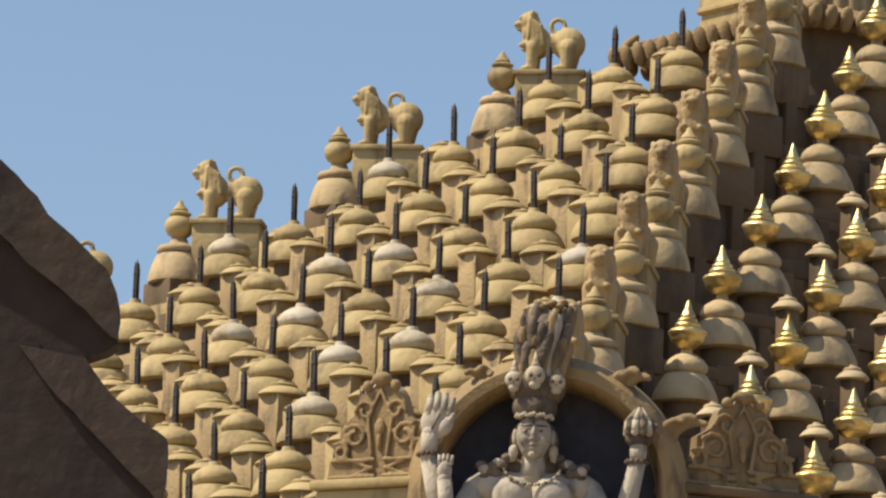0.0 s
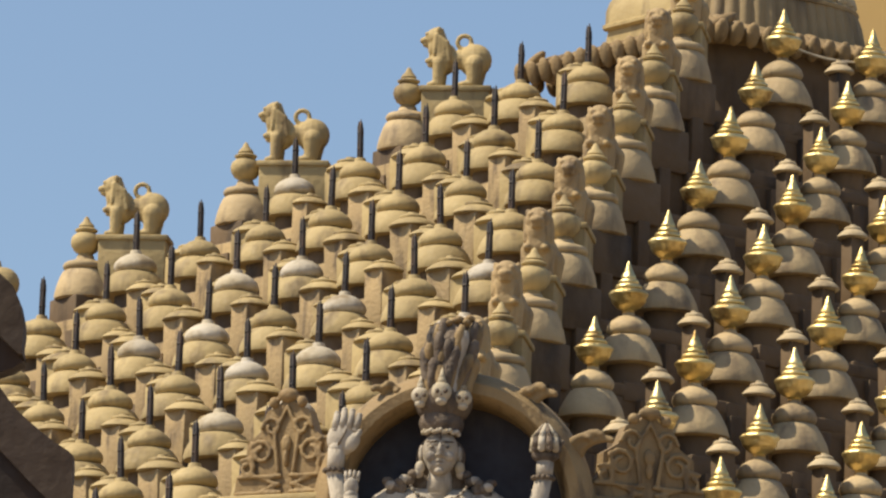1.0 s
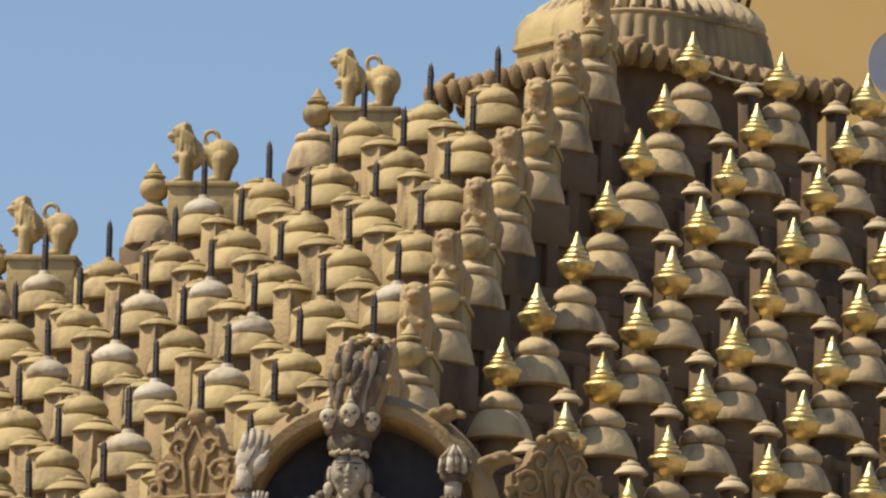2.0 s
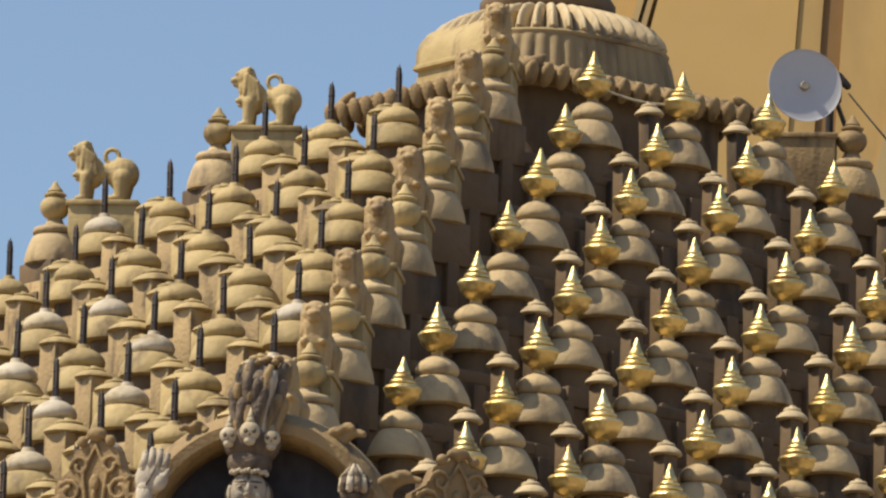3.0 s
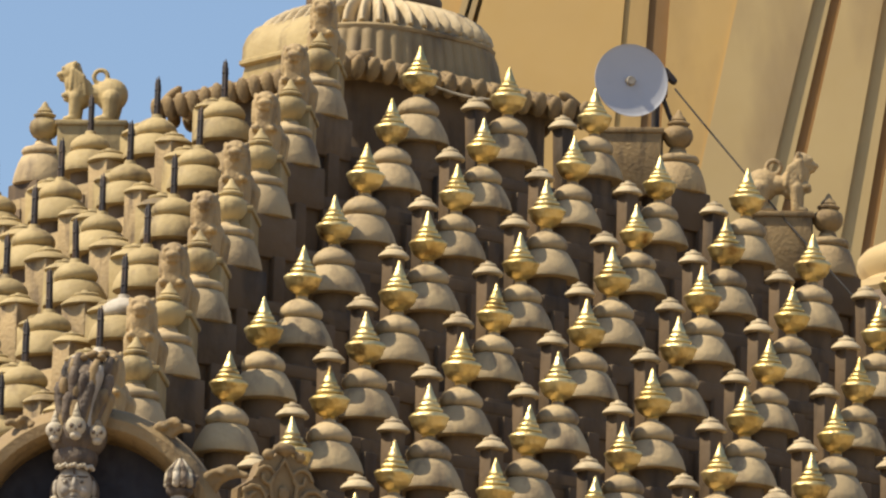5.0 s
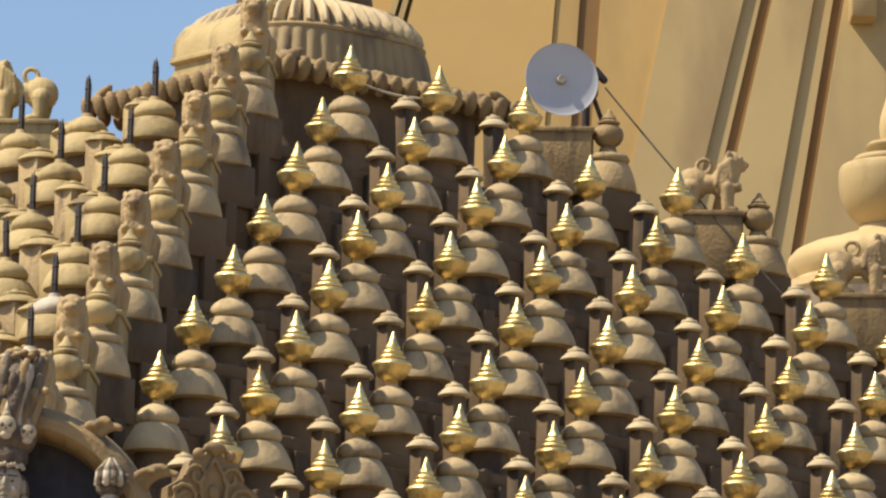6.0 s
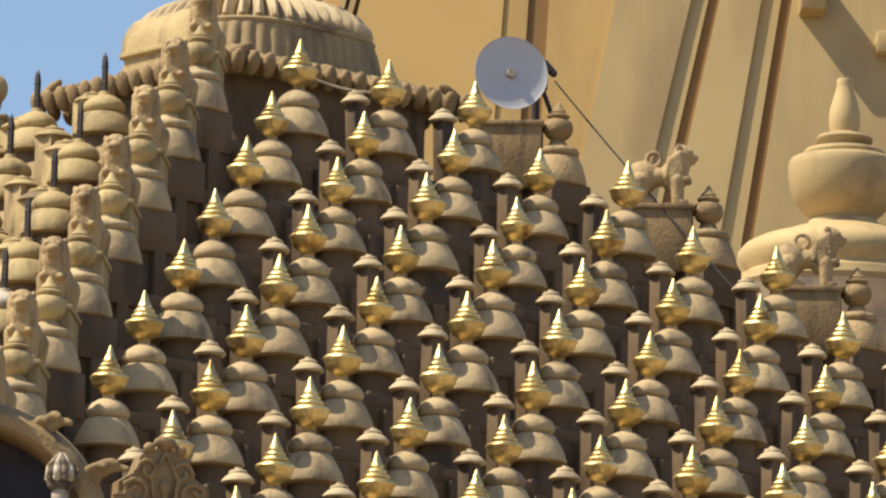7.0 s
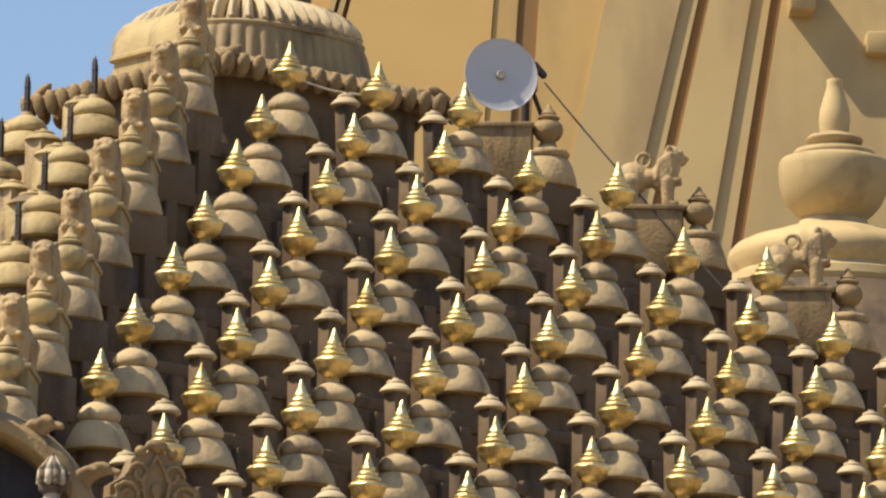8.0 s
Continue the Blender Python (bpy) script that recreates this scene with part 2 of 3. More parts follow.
def spike_mesh():
    bm = bmesh.new()
    lathe(bm, [(0.034, 0.0), (0.036, 0.02), (0.024, 0.03)], 12)
    for a in range(3):
        x, y = 0.017 * math.cos(a * 2.094), 0.017 * math.sin(a * 2.094)
        lathe(bm, [(0.0135, 0.0), (0.0125, 0.29 + 0.02 * a), (0.008, 0.30 + 0.02 * a), (0.005, 0.335 + 0.012 * a), (0.0, 0.345 + 0.012 * a)], 8, (x, y, 0))
    for z in (0.10, 0.24):
        lathe(bm, [(0.028, z), (0.031, z + 0.006), (0.028, z + 0.012)], 12)
    return finish("spike", bm, IRON)


mesh_spike = spike_mesh()


def gold_turret(m):
    t = thing("turret", m, "cream domed miniature turret with a gilded pot finial", "turret", "turrets with gilded finials")
    part("shaft", mesh_shaft, None, t)
    part("drum", mesh_body, None, t)
    part("cap", mesh_cap_r, None, t)
    fin = part("finial", mesh_bowl, None, t, "gilded copper pot finial")
    fin.location.z = 0.175
    part("spire", mesh_spire, None, fin)
    return t


def spiked_turret(m, lime):
    t = thing("turret", m, "cream domed miniature turret with a limewashed cap and an iron spike" if lime else "cream domed miniature turret with a dark iron spike",
              "turret", "turrets with iron spikes")
    part("shaft", mesh_shaft, None, t)
    part("drum", mesh_body_l, None, t)
    part("cap", mesh_cap_lime if lime else mesh_cap, None, t)
    s = part("spike", mesh_spike, None, t, "dark three-pronged iron spike")
    s.location.z = 0.165
    return t


rng = random.Random(7)
first_gold, first_plain, first_lime = None, None, None


def wobble(amount=1.0, spin=True):
    return pose(rng.uniform(-0.008, 0.008) * amount, rng.uniform(-0.008, 0.008) * amount, rng.uniform(-0.008, 0.008) * amount,
                rng.uniform(-1.4, 1.4) * amount, rng.uniform(-1.4, 1.4) * amount, (90 * rng.randrange(4) if spin else 0) + rng.uniform(-4, 4)) @ Matrix.Scale(rng.uniform(0.955, 1.045), 4)


for n in range(TIERS):
    for i in range(2 * n + 3):
        a = i - (n + 1)
        m = on_tower(a * PITCH_R, -half_v(n), tip_z(n) - 0.60) @ wobble()
        if n >= 7 and i == 0:
            pass
        elif first_gold is None:
            first_gold = gold_turret(m)
        else:
            again(first_gold, m)
        m = on_tower(-half_u(n), a * PITCH_L, tip_z(n) - 0.162 - 0.53) @ wobble(1.0, False)
        if rng.random() < 0.28:
            first_lime = again(first_lime, m) if first_lime else spiked_turret(m, True)
        else:
            first_plain = again(first_plain, m) if first_plain else spiked_turret(m, False)


# ---------------------------------------------------------------- small capped piers between the turrets
def pier_thing(m, mat, k, half, stem):
    t = thing("capped_pier", m, "small square cream pier with a two-tiered domed cap", "pier", "capped piers between the turrets")
    bm = bmesh.new()
    box(bm, (-half, -half, -0.66), (half, half, -0.09), 0.014, -0.04)
    part("shaft", bm, stem, t)
    bm = bmesh.new()
    lathe(bm, [(r * k, z) for r, z in ((0.112, -0.104), (0.146, -0.100), (0.154, -0.090), (0.148, -0.076), (0.120, -0.052), (0.096, -0.036), (0.084, -0.030))], 20)
    part("lower_cap", bm, mat, t, smooth=50)
    bm = bmesh.new()
    lathe(bm, [(r * k, z) for r, z in ((0.076, -0.032), (0.085, -0.027), (0.086, -0.014), (0.074, -0.004), (0.050, 0.002), (0.034, 0.006), (0.030, 0.020), (0.0, 0.024))], 20)
    part("upper_cap", bm, mat, t, smooth=50)
    return t


pier_r = pier_l = pier_low = None
for n in range(TIERS):
    for i in range(2 * n + 2):
        a = i - (n + 0.5)
        m = on_tower(a * PITCH_R + 0.18, -half_v(n) + 0.05, tip_z(n) - 0.33) @ pose(0, 0, rng.uniform(-0.02, 0.02), rng.uniform(-1.5, 1.5), rng.uniform(-1.5, 1.5))
        # right-face stems take the dark wall colour as painted shade; left stems stay cream
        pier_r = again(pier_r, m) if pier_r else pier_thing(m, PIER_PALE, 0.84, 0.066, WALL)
        m = on_tower(-half_u(n) + 0.25, a * PITCH_L, tip_z(n) - 0.43) @ pose(0, 0, rng.uniform(-0.05, 0.04), rng.uniform(-2, 2), rng.uniform(-2, 2), rng.uniform(-6, 6)) @ Matrix.Scale(rng.uniform(0.86, 1.14), 4)
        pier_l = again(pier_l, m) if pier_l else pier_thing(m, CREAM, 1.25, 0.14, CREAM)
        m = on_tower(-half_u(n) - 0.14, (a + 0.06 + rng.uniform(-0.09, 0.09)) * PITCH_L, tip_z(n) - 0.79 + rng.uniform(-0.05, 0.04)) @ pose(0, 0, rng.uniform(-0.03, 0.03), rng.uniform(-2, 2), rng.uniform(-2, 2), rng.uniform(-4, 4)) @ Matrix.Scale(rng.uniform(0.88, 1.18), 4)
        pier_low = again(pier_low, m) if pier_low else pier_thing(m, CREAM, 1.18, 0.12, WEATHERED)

# ---------------------------------------------------------------- corner pots and guardian lions
POT = [(0.055, 0.0), (0.075, 0.012), (0.06, 0.028), (0.10, 0.055), (0.128, 0.10), (0.134, 0.14), (0.122, 0.185), (0.09, 0.212), (0.075, 0.222), (0.098, 0.236), (0.100, 0.25),
       (0.078, 0.262), (0.064, 0.268), (0.070, 0.28), (0.058, 0.30), (0.034, 0.325), (0.018, 0.36), (0.0, 0.375)]
POT_SEAT = [(0.17, 0.0), (0.19, 0.015), (0.195, 0.04), (0.175, 0.068), (0.12, 0.085), (0.085, 0.10), (0.075, 0.125)]
POT_BELL = [(0.235, -0.275), (0.262, -0.262), (0.266, -0.235), (0.25, -0.16), (0.222, -0.075), (0.195, -0.02), (0.165, 0.002)]


def pot_thing(m, bell=CREAM_PALE, bowl=CREAM, label="cream stone pot finial on a flared bell pedestal"):
    t = thing("corner_pot", m, label, "pot finial", "corner pots")
    part("pedestal", lathe(bmesh.new(), POT_BELL, 28), bell, t, smooth=50)
    # plinth in the dark wall colour, which carries the shade below the bell
    part("plinth", box(bmesh.new(), (-0.22, -0.22, -0.62), (0.22, 0.22, -0.262), 0.02), WALL, t)
    part("collar", lathe(bmesh.new(), POT_SEAT, 28), bell, t, smooth=50)
    p = part("pot", lathe(bmesh.new(), POT, 28), bowl, t, smooth=50)
    p.location.z = 0.12
    return t


def lion_mesh():
    """A standing lion that looks along +x, feet at z = 0."""
    bm = bmesh.new()
    ball(bm, (-0.16, 0, 0.255), (0.15, 0.125, 0.15))             # haunch
    ball(bm, (-0.02, 0, 0.26), (0.18, 0.09, 0.085))             # belly
    ball(bm, (0.12, 0, 0.27), (0.125, 0.12, 0.15))               # chest
    ball(bm, (0.165, 0, 0.37), (0.10, 0.105, 0.12))              # neck
    ball(bm, (0.195, 0, 0.455), (0.095, 0.098, 0.095))           # head
    ball(bm, (0.285, 0, 0.435), (0.052, 0.056, 0.034))           # upper jaw
    ball(bm, (0.270, 0, 0.395), (0.042, 0.048, 0.022))           # lower jaw
    ball(bm, (0.18, 0, 0.525), (0.06, 0.065, 0.03))              # crest
    for s in (-1, 1):
        ball(bm, (0.16, s * 0.085, 0.515), (0.026, 0.022, 0.034))    # ears
        ball(bm, (0.262, s * 0.05, 0.485), (0.026, 0.024, 0.022))    # brows
        for k in range(4):                                       # locks of the mane
            limb(bm, (0.175 - 0.03 * k, s * 0.092, 0.46 - 0.02 * k), (0.19 - 0.045 * k, s * 0.10, 0.30 - 0.02 * k), 0.026, 0.017, 8)
        ball(bm, (0.235, s * 0.075, 0.235), (0.045, 0.034, 0.030))     # curled shoulder tuft
        limb(bm, (0.15, s * 0.075, 0.22), (0.155, s * 0.075, 0.03), 0.062, 0.05)
        limb(bm, (-0.17, s * 0.085, 0.20), (-0.16, s * 0.09, 0.04), 0.09, 0.06)
        ball(bm, (0.19, s * 0.075, 0.022), (0.07, 0.05, 0.032))
        ball(bm, (-0.11, s * 0.09, 0.022), (0.09, 0.055, 0.034))
    for k in range(5):                                           # chest ruff
        limb(bm, (0.225, -0.06 + 0.03 * k, 0.38), (0.235, -0.05 + 0.025 * k, 0.22), 0.022, 0.014, 8)
    for i in range(13):                                          # tail curled into a ring
        a = -0.9 + 2 * math.pi * i / 12
        b = -0.9 + 2 * math.pi * (i + 1) / 12
        limb(bm, (-0.06 + 0.062 * math.cos(a), 0, 0.42 + 0.062 * math.sin(a)), (-0.06 + 0.062 * math.cos(b), 0, 0.42 + 0.062 * math.sin(b)), 0.021, 0.021, 8)
    limb(bm, (-0.22, 0, 0.33), (-0.08, 0, 0.36), 0.03, 0.022, 8)
    return sculpted("guardian_lion", bm, CREAM, 0.010, 2)


MESH_LION = lion_mesh()
MESH_LION_WORN = MESH_LION.copy()
MESH_LION_WORN.materials.clear()
MESH_LION_WORN.materials.append(WEATHERED)
mesh_block = finish("lion_block", box(box(bmesh.new(), (-0.31, -0.15, -0.60), (0.29, 0.15, -0.03), 0.012), (-0.33, -0.17, -0.05), (0.31, 0.17, 0.0), 0.012), CREAM)
# darker copy of the block: shade at the right corner put into its colour
mesh_block_shaded = mesh_block.copy()
mesh_block_shaded.materials.clear()
mesh_block_shaded.materials.append(STONE)
pot_first = pot_shaded = None
INSET = {-1: 0.20, 1: 0.34}
for n in range(TIERS):
    for su, sv in ((-1, -1), (-1, 1), (1, -1)):
        turn = math.degrees(math.atan2(sv, su))
        cu, cv, cz = su * (half_u(n) - (max(0.06, 0.27 - 0.10 * n) if sv > 0 else INSET[su])), sv * half_v(n), tip_z(n)
        m = on_tower(cu, cv, cz - 0.54) @ pose(0, 0, 0, rng.uniform(-1, 1), rng.uniform(-1, 1), rng.uniform(-4, 4))
        # right-corner pots get darker colours in place of shade
        if su > 0:
            pot_shaded = again(pot_shaded, m) if pot_shaded else pot_thing(m, WEATHERED, STONE, "shade-darkened stone pot finial on a flared bell pedestal")
        else:
            pot_first = again(pot_first, m) if pot_first else pot_thing(m)
        lm = on_tower(cu - su * 0.30, cv - sv * 0.30, cz - 0.24, turn)
        blk = tagged(new("lion_pedestal", mesh_block_shaded if su > 0 else mesh_block), "square cream stone block under a guardian lion", "pedestal", "lion pedestals")
        blk.matrix_basis = lm
        if n == 0 and su > 0:
            continue
        worn = sv < 0
        lion = tagged(new("guardian_lion", MESH_LION_WORN if worn else MESH_LION), "weathered brownish stone guardian lion with a ringed tail" if worn else "cream painted stone guardian lion with a ringed tail", "lion statue", "corner lions")
        lion.matrix_basis = lm

# ---------------------------------------------------------------- crowning dome
dome = thing("crowning_dome", pose(0.06, 0, 0) @ TOWER, "squarish cream dome with fluted shoulders and a petal skirt", "dome")


def square_ring(r, z, count, power=3.4, ripple=0.0, waves=0, phase=0.0):
    out = []
    for i in range(count):
        a = 2 * math.pi * i / count
        c, s = math.cos(a), math.sin(a)
        rad = r / (abs(c) ** power + abs(s) ** power) ** (1 / power)
        if waves:
            rad *= 1 + ripple * (abs(math.sin(waves * a / 2 + phase)) - 0.5)
        out.append((rad * c, rad * s, z))
    return out


def loft(bm, rings, caps=True):
    made = [[bm.verts.new(p) for p in ring] for ring in rings]
    for lo, hi in zip(made, made[1:]):
        for i in range(len(lo)):
            j = (i + 1) % len(lo)
            bm.faces.new((lo[i], lo[j], hi[j], hi[i]))
    if caps:
        bm.faces.new(list(reversed(made[0])))
        bm.faces.new(made[-1])
    return bm


Z0 = TIP_Z
bm = loft(bmesh.new(), [square_ring(r, z, 96, 6.0) for r, z in ((1.22, Z0 - 1.1), (1.22, Z0 - 0.10))])
part("drum", bm, WALL, dome)
bm = loft(bmesh.new(), [square_ring(r, z, 96, 6.0) for r, z in ((1.24, Z0 - 0.16), (1.36, Z0 - 0.13), (1.38, Z0 - 0.09), (1.30, Z0 - 0.02), (1.14, Z0 + 0.06), (1.00, Z0 + 0.10))])
part("skirt", bm, STONE, dome, "sloping skirt under the petals", smooth=60)
PETAL = bmesh.new()
ball(PETAL, (0.012, 0, -0.075), (0.050, 0.068, 0.115), (0, 18, 0), 14, 10)
ball(PETAL, (-0.13, 0, 0.015), (0.20, 0.062, 0.055), (0, 27, 0), 14, 8)
mesh_petal = finish("petal", PETAL, STONE, 70)
for side in range(4):
    for i in range(16):
        p = part("petal", mesh_petal, None, dome)
        p.matrix_basis = pose(0, 0, 0, 0, 0, 90 * side) @ pose(1.36, (i - 7.5) * 0.172, Z0 - 0.04 + rng.uniform(-0.008, 0.008), 0, rng.uniform(-4, 4), rng.uniform(-4, 4))
bm = loft(bmesh.new(), [square_ring(r, z, 480, 3.0, rp, 56) for r, z, rp in ((1.03, Z0 + 0.02, 0.026), (1.015, Z0 + 0.12, 0.034), (0.975, Z0 + 0.34, 0.032), (0.955, Z0 + 0.43, 0.0))])
part("fluted_neck", bm, DOME_PAINT, dome, smooth=60)
bm = loft(bmesh.new(), [square_ring(r, z, 128, 2.8) for r, z in ((0.92, Z0 + 0.41), (0.975, Z0 + 0.42), (0.982, Z0 + 0.45), (0.96, Z0 + 0.472), (0.88, Z0 + 0.476), (0.70, Z0 + 0.60))])
part("dome_shell", bm, DOME_PAINT, dome, smooth=50)
bm = loft(bmesh.new(), [square_ring(r, z, 528, 2.6, rp, 44) for r, z, rp in ((0.925, Z0 + 0.47, 0.03), (0.915, Z0 + 0.50, 0.16), (0.865, Z0 + 0.58, 0.23), (0.79, Z0 + 0.66, 0.27), (0.69, Z0 + 0.735, 0.27), (0.58, Z0 + 0.785, 0.18), (0.50, Z0 + 0.79, 0.02))])
# paler than the shell: sun on the flutes is put into the colour
part("fluted_shoulder", bm, PIER_PALE, dome, "pale fluted shoulder of the dome", smooth=60)
# projecting bay with a heavy cornice on the sunny side
bm = prism(bmesh.new(), [(-0.70, Z0 - 0.05), (-1.07, Z0 - 0.05), (-1.07, Z0 + 0.20), (-0.70, Z0 + 0.20)], -0.46, 0.46)
# bay and roof use the brighter cream, so sunlight is in their colour
part("side_bay", bm, CREAM, dome, "plain sunlit bay of the dome")
bm = prism(bmesh.new(), [(-0.5, Z0 + 0.202), (-1.09, Z0 + 0.202), (-1.115, Z0 + 0.22), (-1.115, Z0 + 0.25), (-1.085, Z0 + 0.265), (-1.08, Z0 + 0.38), (-1.04, Z0 + 0.47), (-0.95, Z0 + 0.57), (-0.80, Z0 + 0.65), (-0.5, Z0 + 0.69)], -0.48, 0.48)
part("bay_roof", bm, CREAM, dome, "rounded roof over the bay in a sun-bright cream", smooth=40)
bm = bmesh.new()
lathe(bm, [(0.48, 0.755), (0.56, 0.78), (0.60, 0.83), (0.60, 0.90), (0.55, 0.98), (0.42, 1.05), (0.30, 1.12), (0.45, 1.35), (0.5, 1.5), (0.42, 1.7), (0.2, 1.85), (0.12, 2.0), (0.0, 2.3)], 48, (0, 0, Z0))
part("dome_finial", bm, WALL, dome, smooth=50)

# ---------------------------------------------------------------- gable with the seated deity in front of the near corner
GX, GY, GZ = -1.886, -16.0, 11.482


def at_gable(x, y, z, rz=0.0):
    return pose(GX + x, GY + y, GZ + z, 0, 0, rz)


porch = thing("porch", pose(GX, GY, 0), "cream painted porch wall that carries the carved gable", "porch", kind="structure")
part("porch_wall", box(bmesh.new(), (-1.30, 0.55, 0), (1.60, 1.2, GZ - 0.36), 0.02), CREAM, porch)
WINGS = (("left", -0.72, -24, -0.90), ("right", 0.98, 24, 1.06))
for side, hinge, turn, reach in WINGS:
    a, c = sorted((0.0, reach))
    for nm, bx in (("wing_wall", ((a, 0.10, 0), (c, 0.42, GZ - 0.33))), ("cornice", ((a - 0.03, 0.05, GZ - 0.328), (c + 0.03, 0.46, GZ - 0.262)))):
        # right wing is coloured darker to stand for its shaded side
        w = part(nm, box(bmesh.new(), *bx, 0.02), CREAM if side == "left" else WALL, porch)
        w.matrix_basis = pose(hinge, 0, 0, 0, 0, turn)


def arch_ring(r_profile, a0=-50, a1=230, seg=64):
    """Sweep (radius, depth) pairs round an arch in the xz plane."""
    bm = bmesh.new()
    rows = []
    for i in range(seg + 1):
        a = radians(a0 + (a1 - a0) * i / seg)
        rows.append([bm.verts.new((r * math.cos(a), y, r * math.sin(a))) for r, y in r_profile])
    k = len(r_profile)
    for p, q in zip(rows, rows[1:]):
        for j in range(k):
            bm.faces.new((p[j], p[(j + 1) % k], q[(j + 1) % k], q[j]))
    bm.faces.new(rows[0])
    bm.faces.new(list(reversed(rows[-1])))
    return bm


niche = thing("arched_niche", at_gable(0.10, 0, -0.36), "pale stone arch round a black niche", "niche")
part("arch_rim", arch_ring([(0.735, 0.36), (0.738, 0.12), (0.755, 0.04), (0.775, 0.0), (0.79, -0.02), (0.86, -0.02), (0.93, 0.05), (0.965, 0.20), (0.97, 0.36)]), STONE, niche)
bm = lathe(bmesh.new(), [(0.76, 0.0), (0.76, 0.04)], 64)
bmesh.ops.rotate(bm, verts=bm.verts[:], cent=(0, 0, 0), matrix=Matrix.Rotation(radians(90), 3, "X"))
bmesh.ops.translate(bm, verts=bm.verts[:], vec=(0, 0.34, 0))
part("niche_back", bm, NICHE, niche, "black back of the niche")


def flame_leaf(bm, x, z, size, lean):
    """A carved leaf: three curled tongues."""
    for k, (dx, h) in enumerate(((-0.25, 0.8), (0.1, 1.0), (0.4, 0.7))):
        p = Vector((x + dx * size * 0.5, 0.08, z - 0.04))
        for i in range(6):
            f = i / 5
            q = p + Vector((lean * size * 0.22 * math.sin(f * 2.6) + dx * size * 0.10, -0.012, h * size * 0.20 * math.cos(f * 1.9)))
            limb(bm, p, q, size * (0.17 - 0.05 * f), size * (0.16 - 0.05 * f), 10)
            p = q


for x, z, size, lean in ((0.46, 0.74, 0.24, 0.5), (-0.42, 0.74, 0.22, -0.5), (0.80, 0.44, 0.22, 0.9), (-0.76, 0.40, 0.18, -0.8)):
    bm = bmesh.new()
    flame_leaf(bm, x, z, size, lean)
    part("carved_leaf", sculpted("carved_leaf", bm, STONE, 0.012, 2), None, niche)


def curl(bm, cx, cz, r, start, sweep, thick, y=-0.01, steps_=10):
    """A raised scroll that winds inward."""
    pts = []
    for i in range(steps_ + 1):
        f = i / steps_
        a = radians(start + sweep * f)
        rr = r * (1 - 0.65 * f)
        pts.append(Vector((cx + rr * math.cos(a), y, cz + rr * math.sin(a))))
    for p, q in zip(pts, pts[1:]):
        limb(bm, p, q, thick, thick * 0.95, 8)


def carved_panel(hinge, turn, x, width, height):
    t = thing("carved_panel", at_gable(hinge, 0, -0.262) @ pose(0, 0, 0, 0, 0, turn) @ pose(x, 0.12, 0), "carved cream stone panel with scrolls and a crested top", "carved panel", "carved panels beside the niche")
    w, h = width / 2, height
    bm = prism(bmesh.new(), [(-w * 1.05, 0), (w * 1.05, 0), (w, h * 0.18), (w * 0.82, h * 0.30), (w * 0.80, h * 0.52), (w * 0.55, h * 0.62), (w * 0.42, h * 0.82),
                             (w * 0.18, h * 0.88), (0, h), (-w * 0.18, h * 0.88), (-w * 0.42, h * 0.82), (-w * 0.55, h * 0.62), (-w * 0.80, h * 0.52), (-w * 0.82, h * 0.30), (-w, h * 0.18)], 0.03, 0.14)
    part("slab", bm, STONE, t)
    bm = bmesh.new()
    for s in (-1, 1):
        curl(bm, s * w * 0.50, h * 0.42, w * 0.24, 90 - s * 60, s * 420, 0.017, 0.02)
        curl(bm, s * w * 0.30, h * 0.66, w * 0.20, 90 - s * 90, s * 380, 0.016, 0.02)
        curl(bm, s * w * 0.78, h * 0.28, w * 0.18, 90 - s * 40, s * 400, 0.016, 0.02)
        limb(bm, (s * w * 0.66, 0.02, h * 0.22), (s * w * 0.70, 0.02, h * 0.52), 0.018, 0.014, 8)
        limb(bm, (s * w * 0.16, 0.02, h * 0.24), (s * w * 0.24, 0.02, h * 0.60), 0.018, 0.016, 8)
        limb(bm, (s * w * 0.24, 0.02, h * 0.60), (0, 0.02, h * 0.86), 0.016, 0.014, 8)
        limb(bm, (s * w * 0.95, 0.02, h * 0.19), (s * w * 0.10, 0.02, h * 0.19), 0.016, 0.016, 8)
        limb(bm, (s * w * 0.98, 0.02, h * 0.03), (s * w * 0.10, 0.02, h * 0.03), 0.018, 0.018, 8)
        limb(bm, (s * w * 0.12, 0.02, h * 0.11), (s * w * 0.50, 0.02, h * 0.16), 0.016, 0.008, 8)
        limb(bm, (s * w * 0.12, 0.02, h * 0.11), (s * w * 0.50, 0.02, h * 0.06), 0.016, 0.008, 8)
    ball(bm, (0, 0.02, h * 0.50), (w * 0.10, 0.025, h * 0.09))
    ball(bm, (0, 0.02, h * 0.36), (w * 0.06, 0.025, h * 0.09))
    ball(bm, (0, 0.03, h * 0.97), (w * 0.20, 0.05, h * 0.07))
    ball(bm, (-w * 0.28, 0.03, h * 0.90), (w * 0.10, 0.04, h * 0.06))
    ball(bm, (w * 0.28, 0.03, h * 0.90), (w * 0.10, 0.04, h * 0.06))
    part("scrollwork", sculpted("scrollwork", bm, STONE, 0.011, 1), None, t)
    return t


carved_panel(-0.72, -24, -0.44, 0.76, 0.72)
carved_panel(0.98, 24, 0.54, 0.84, 0.66)


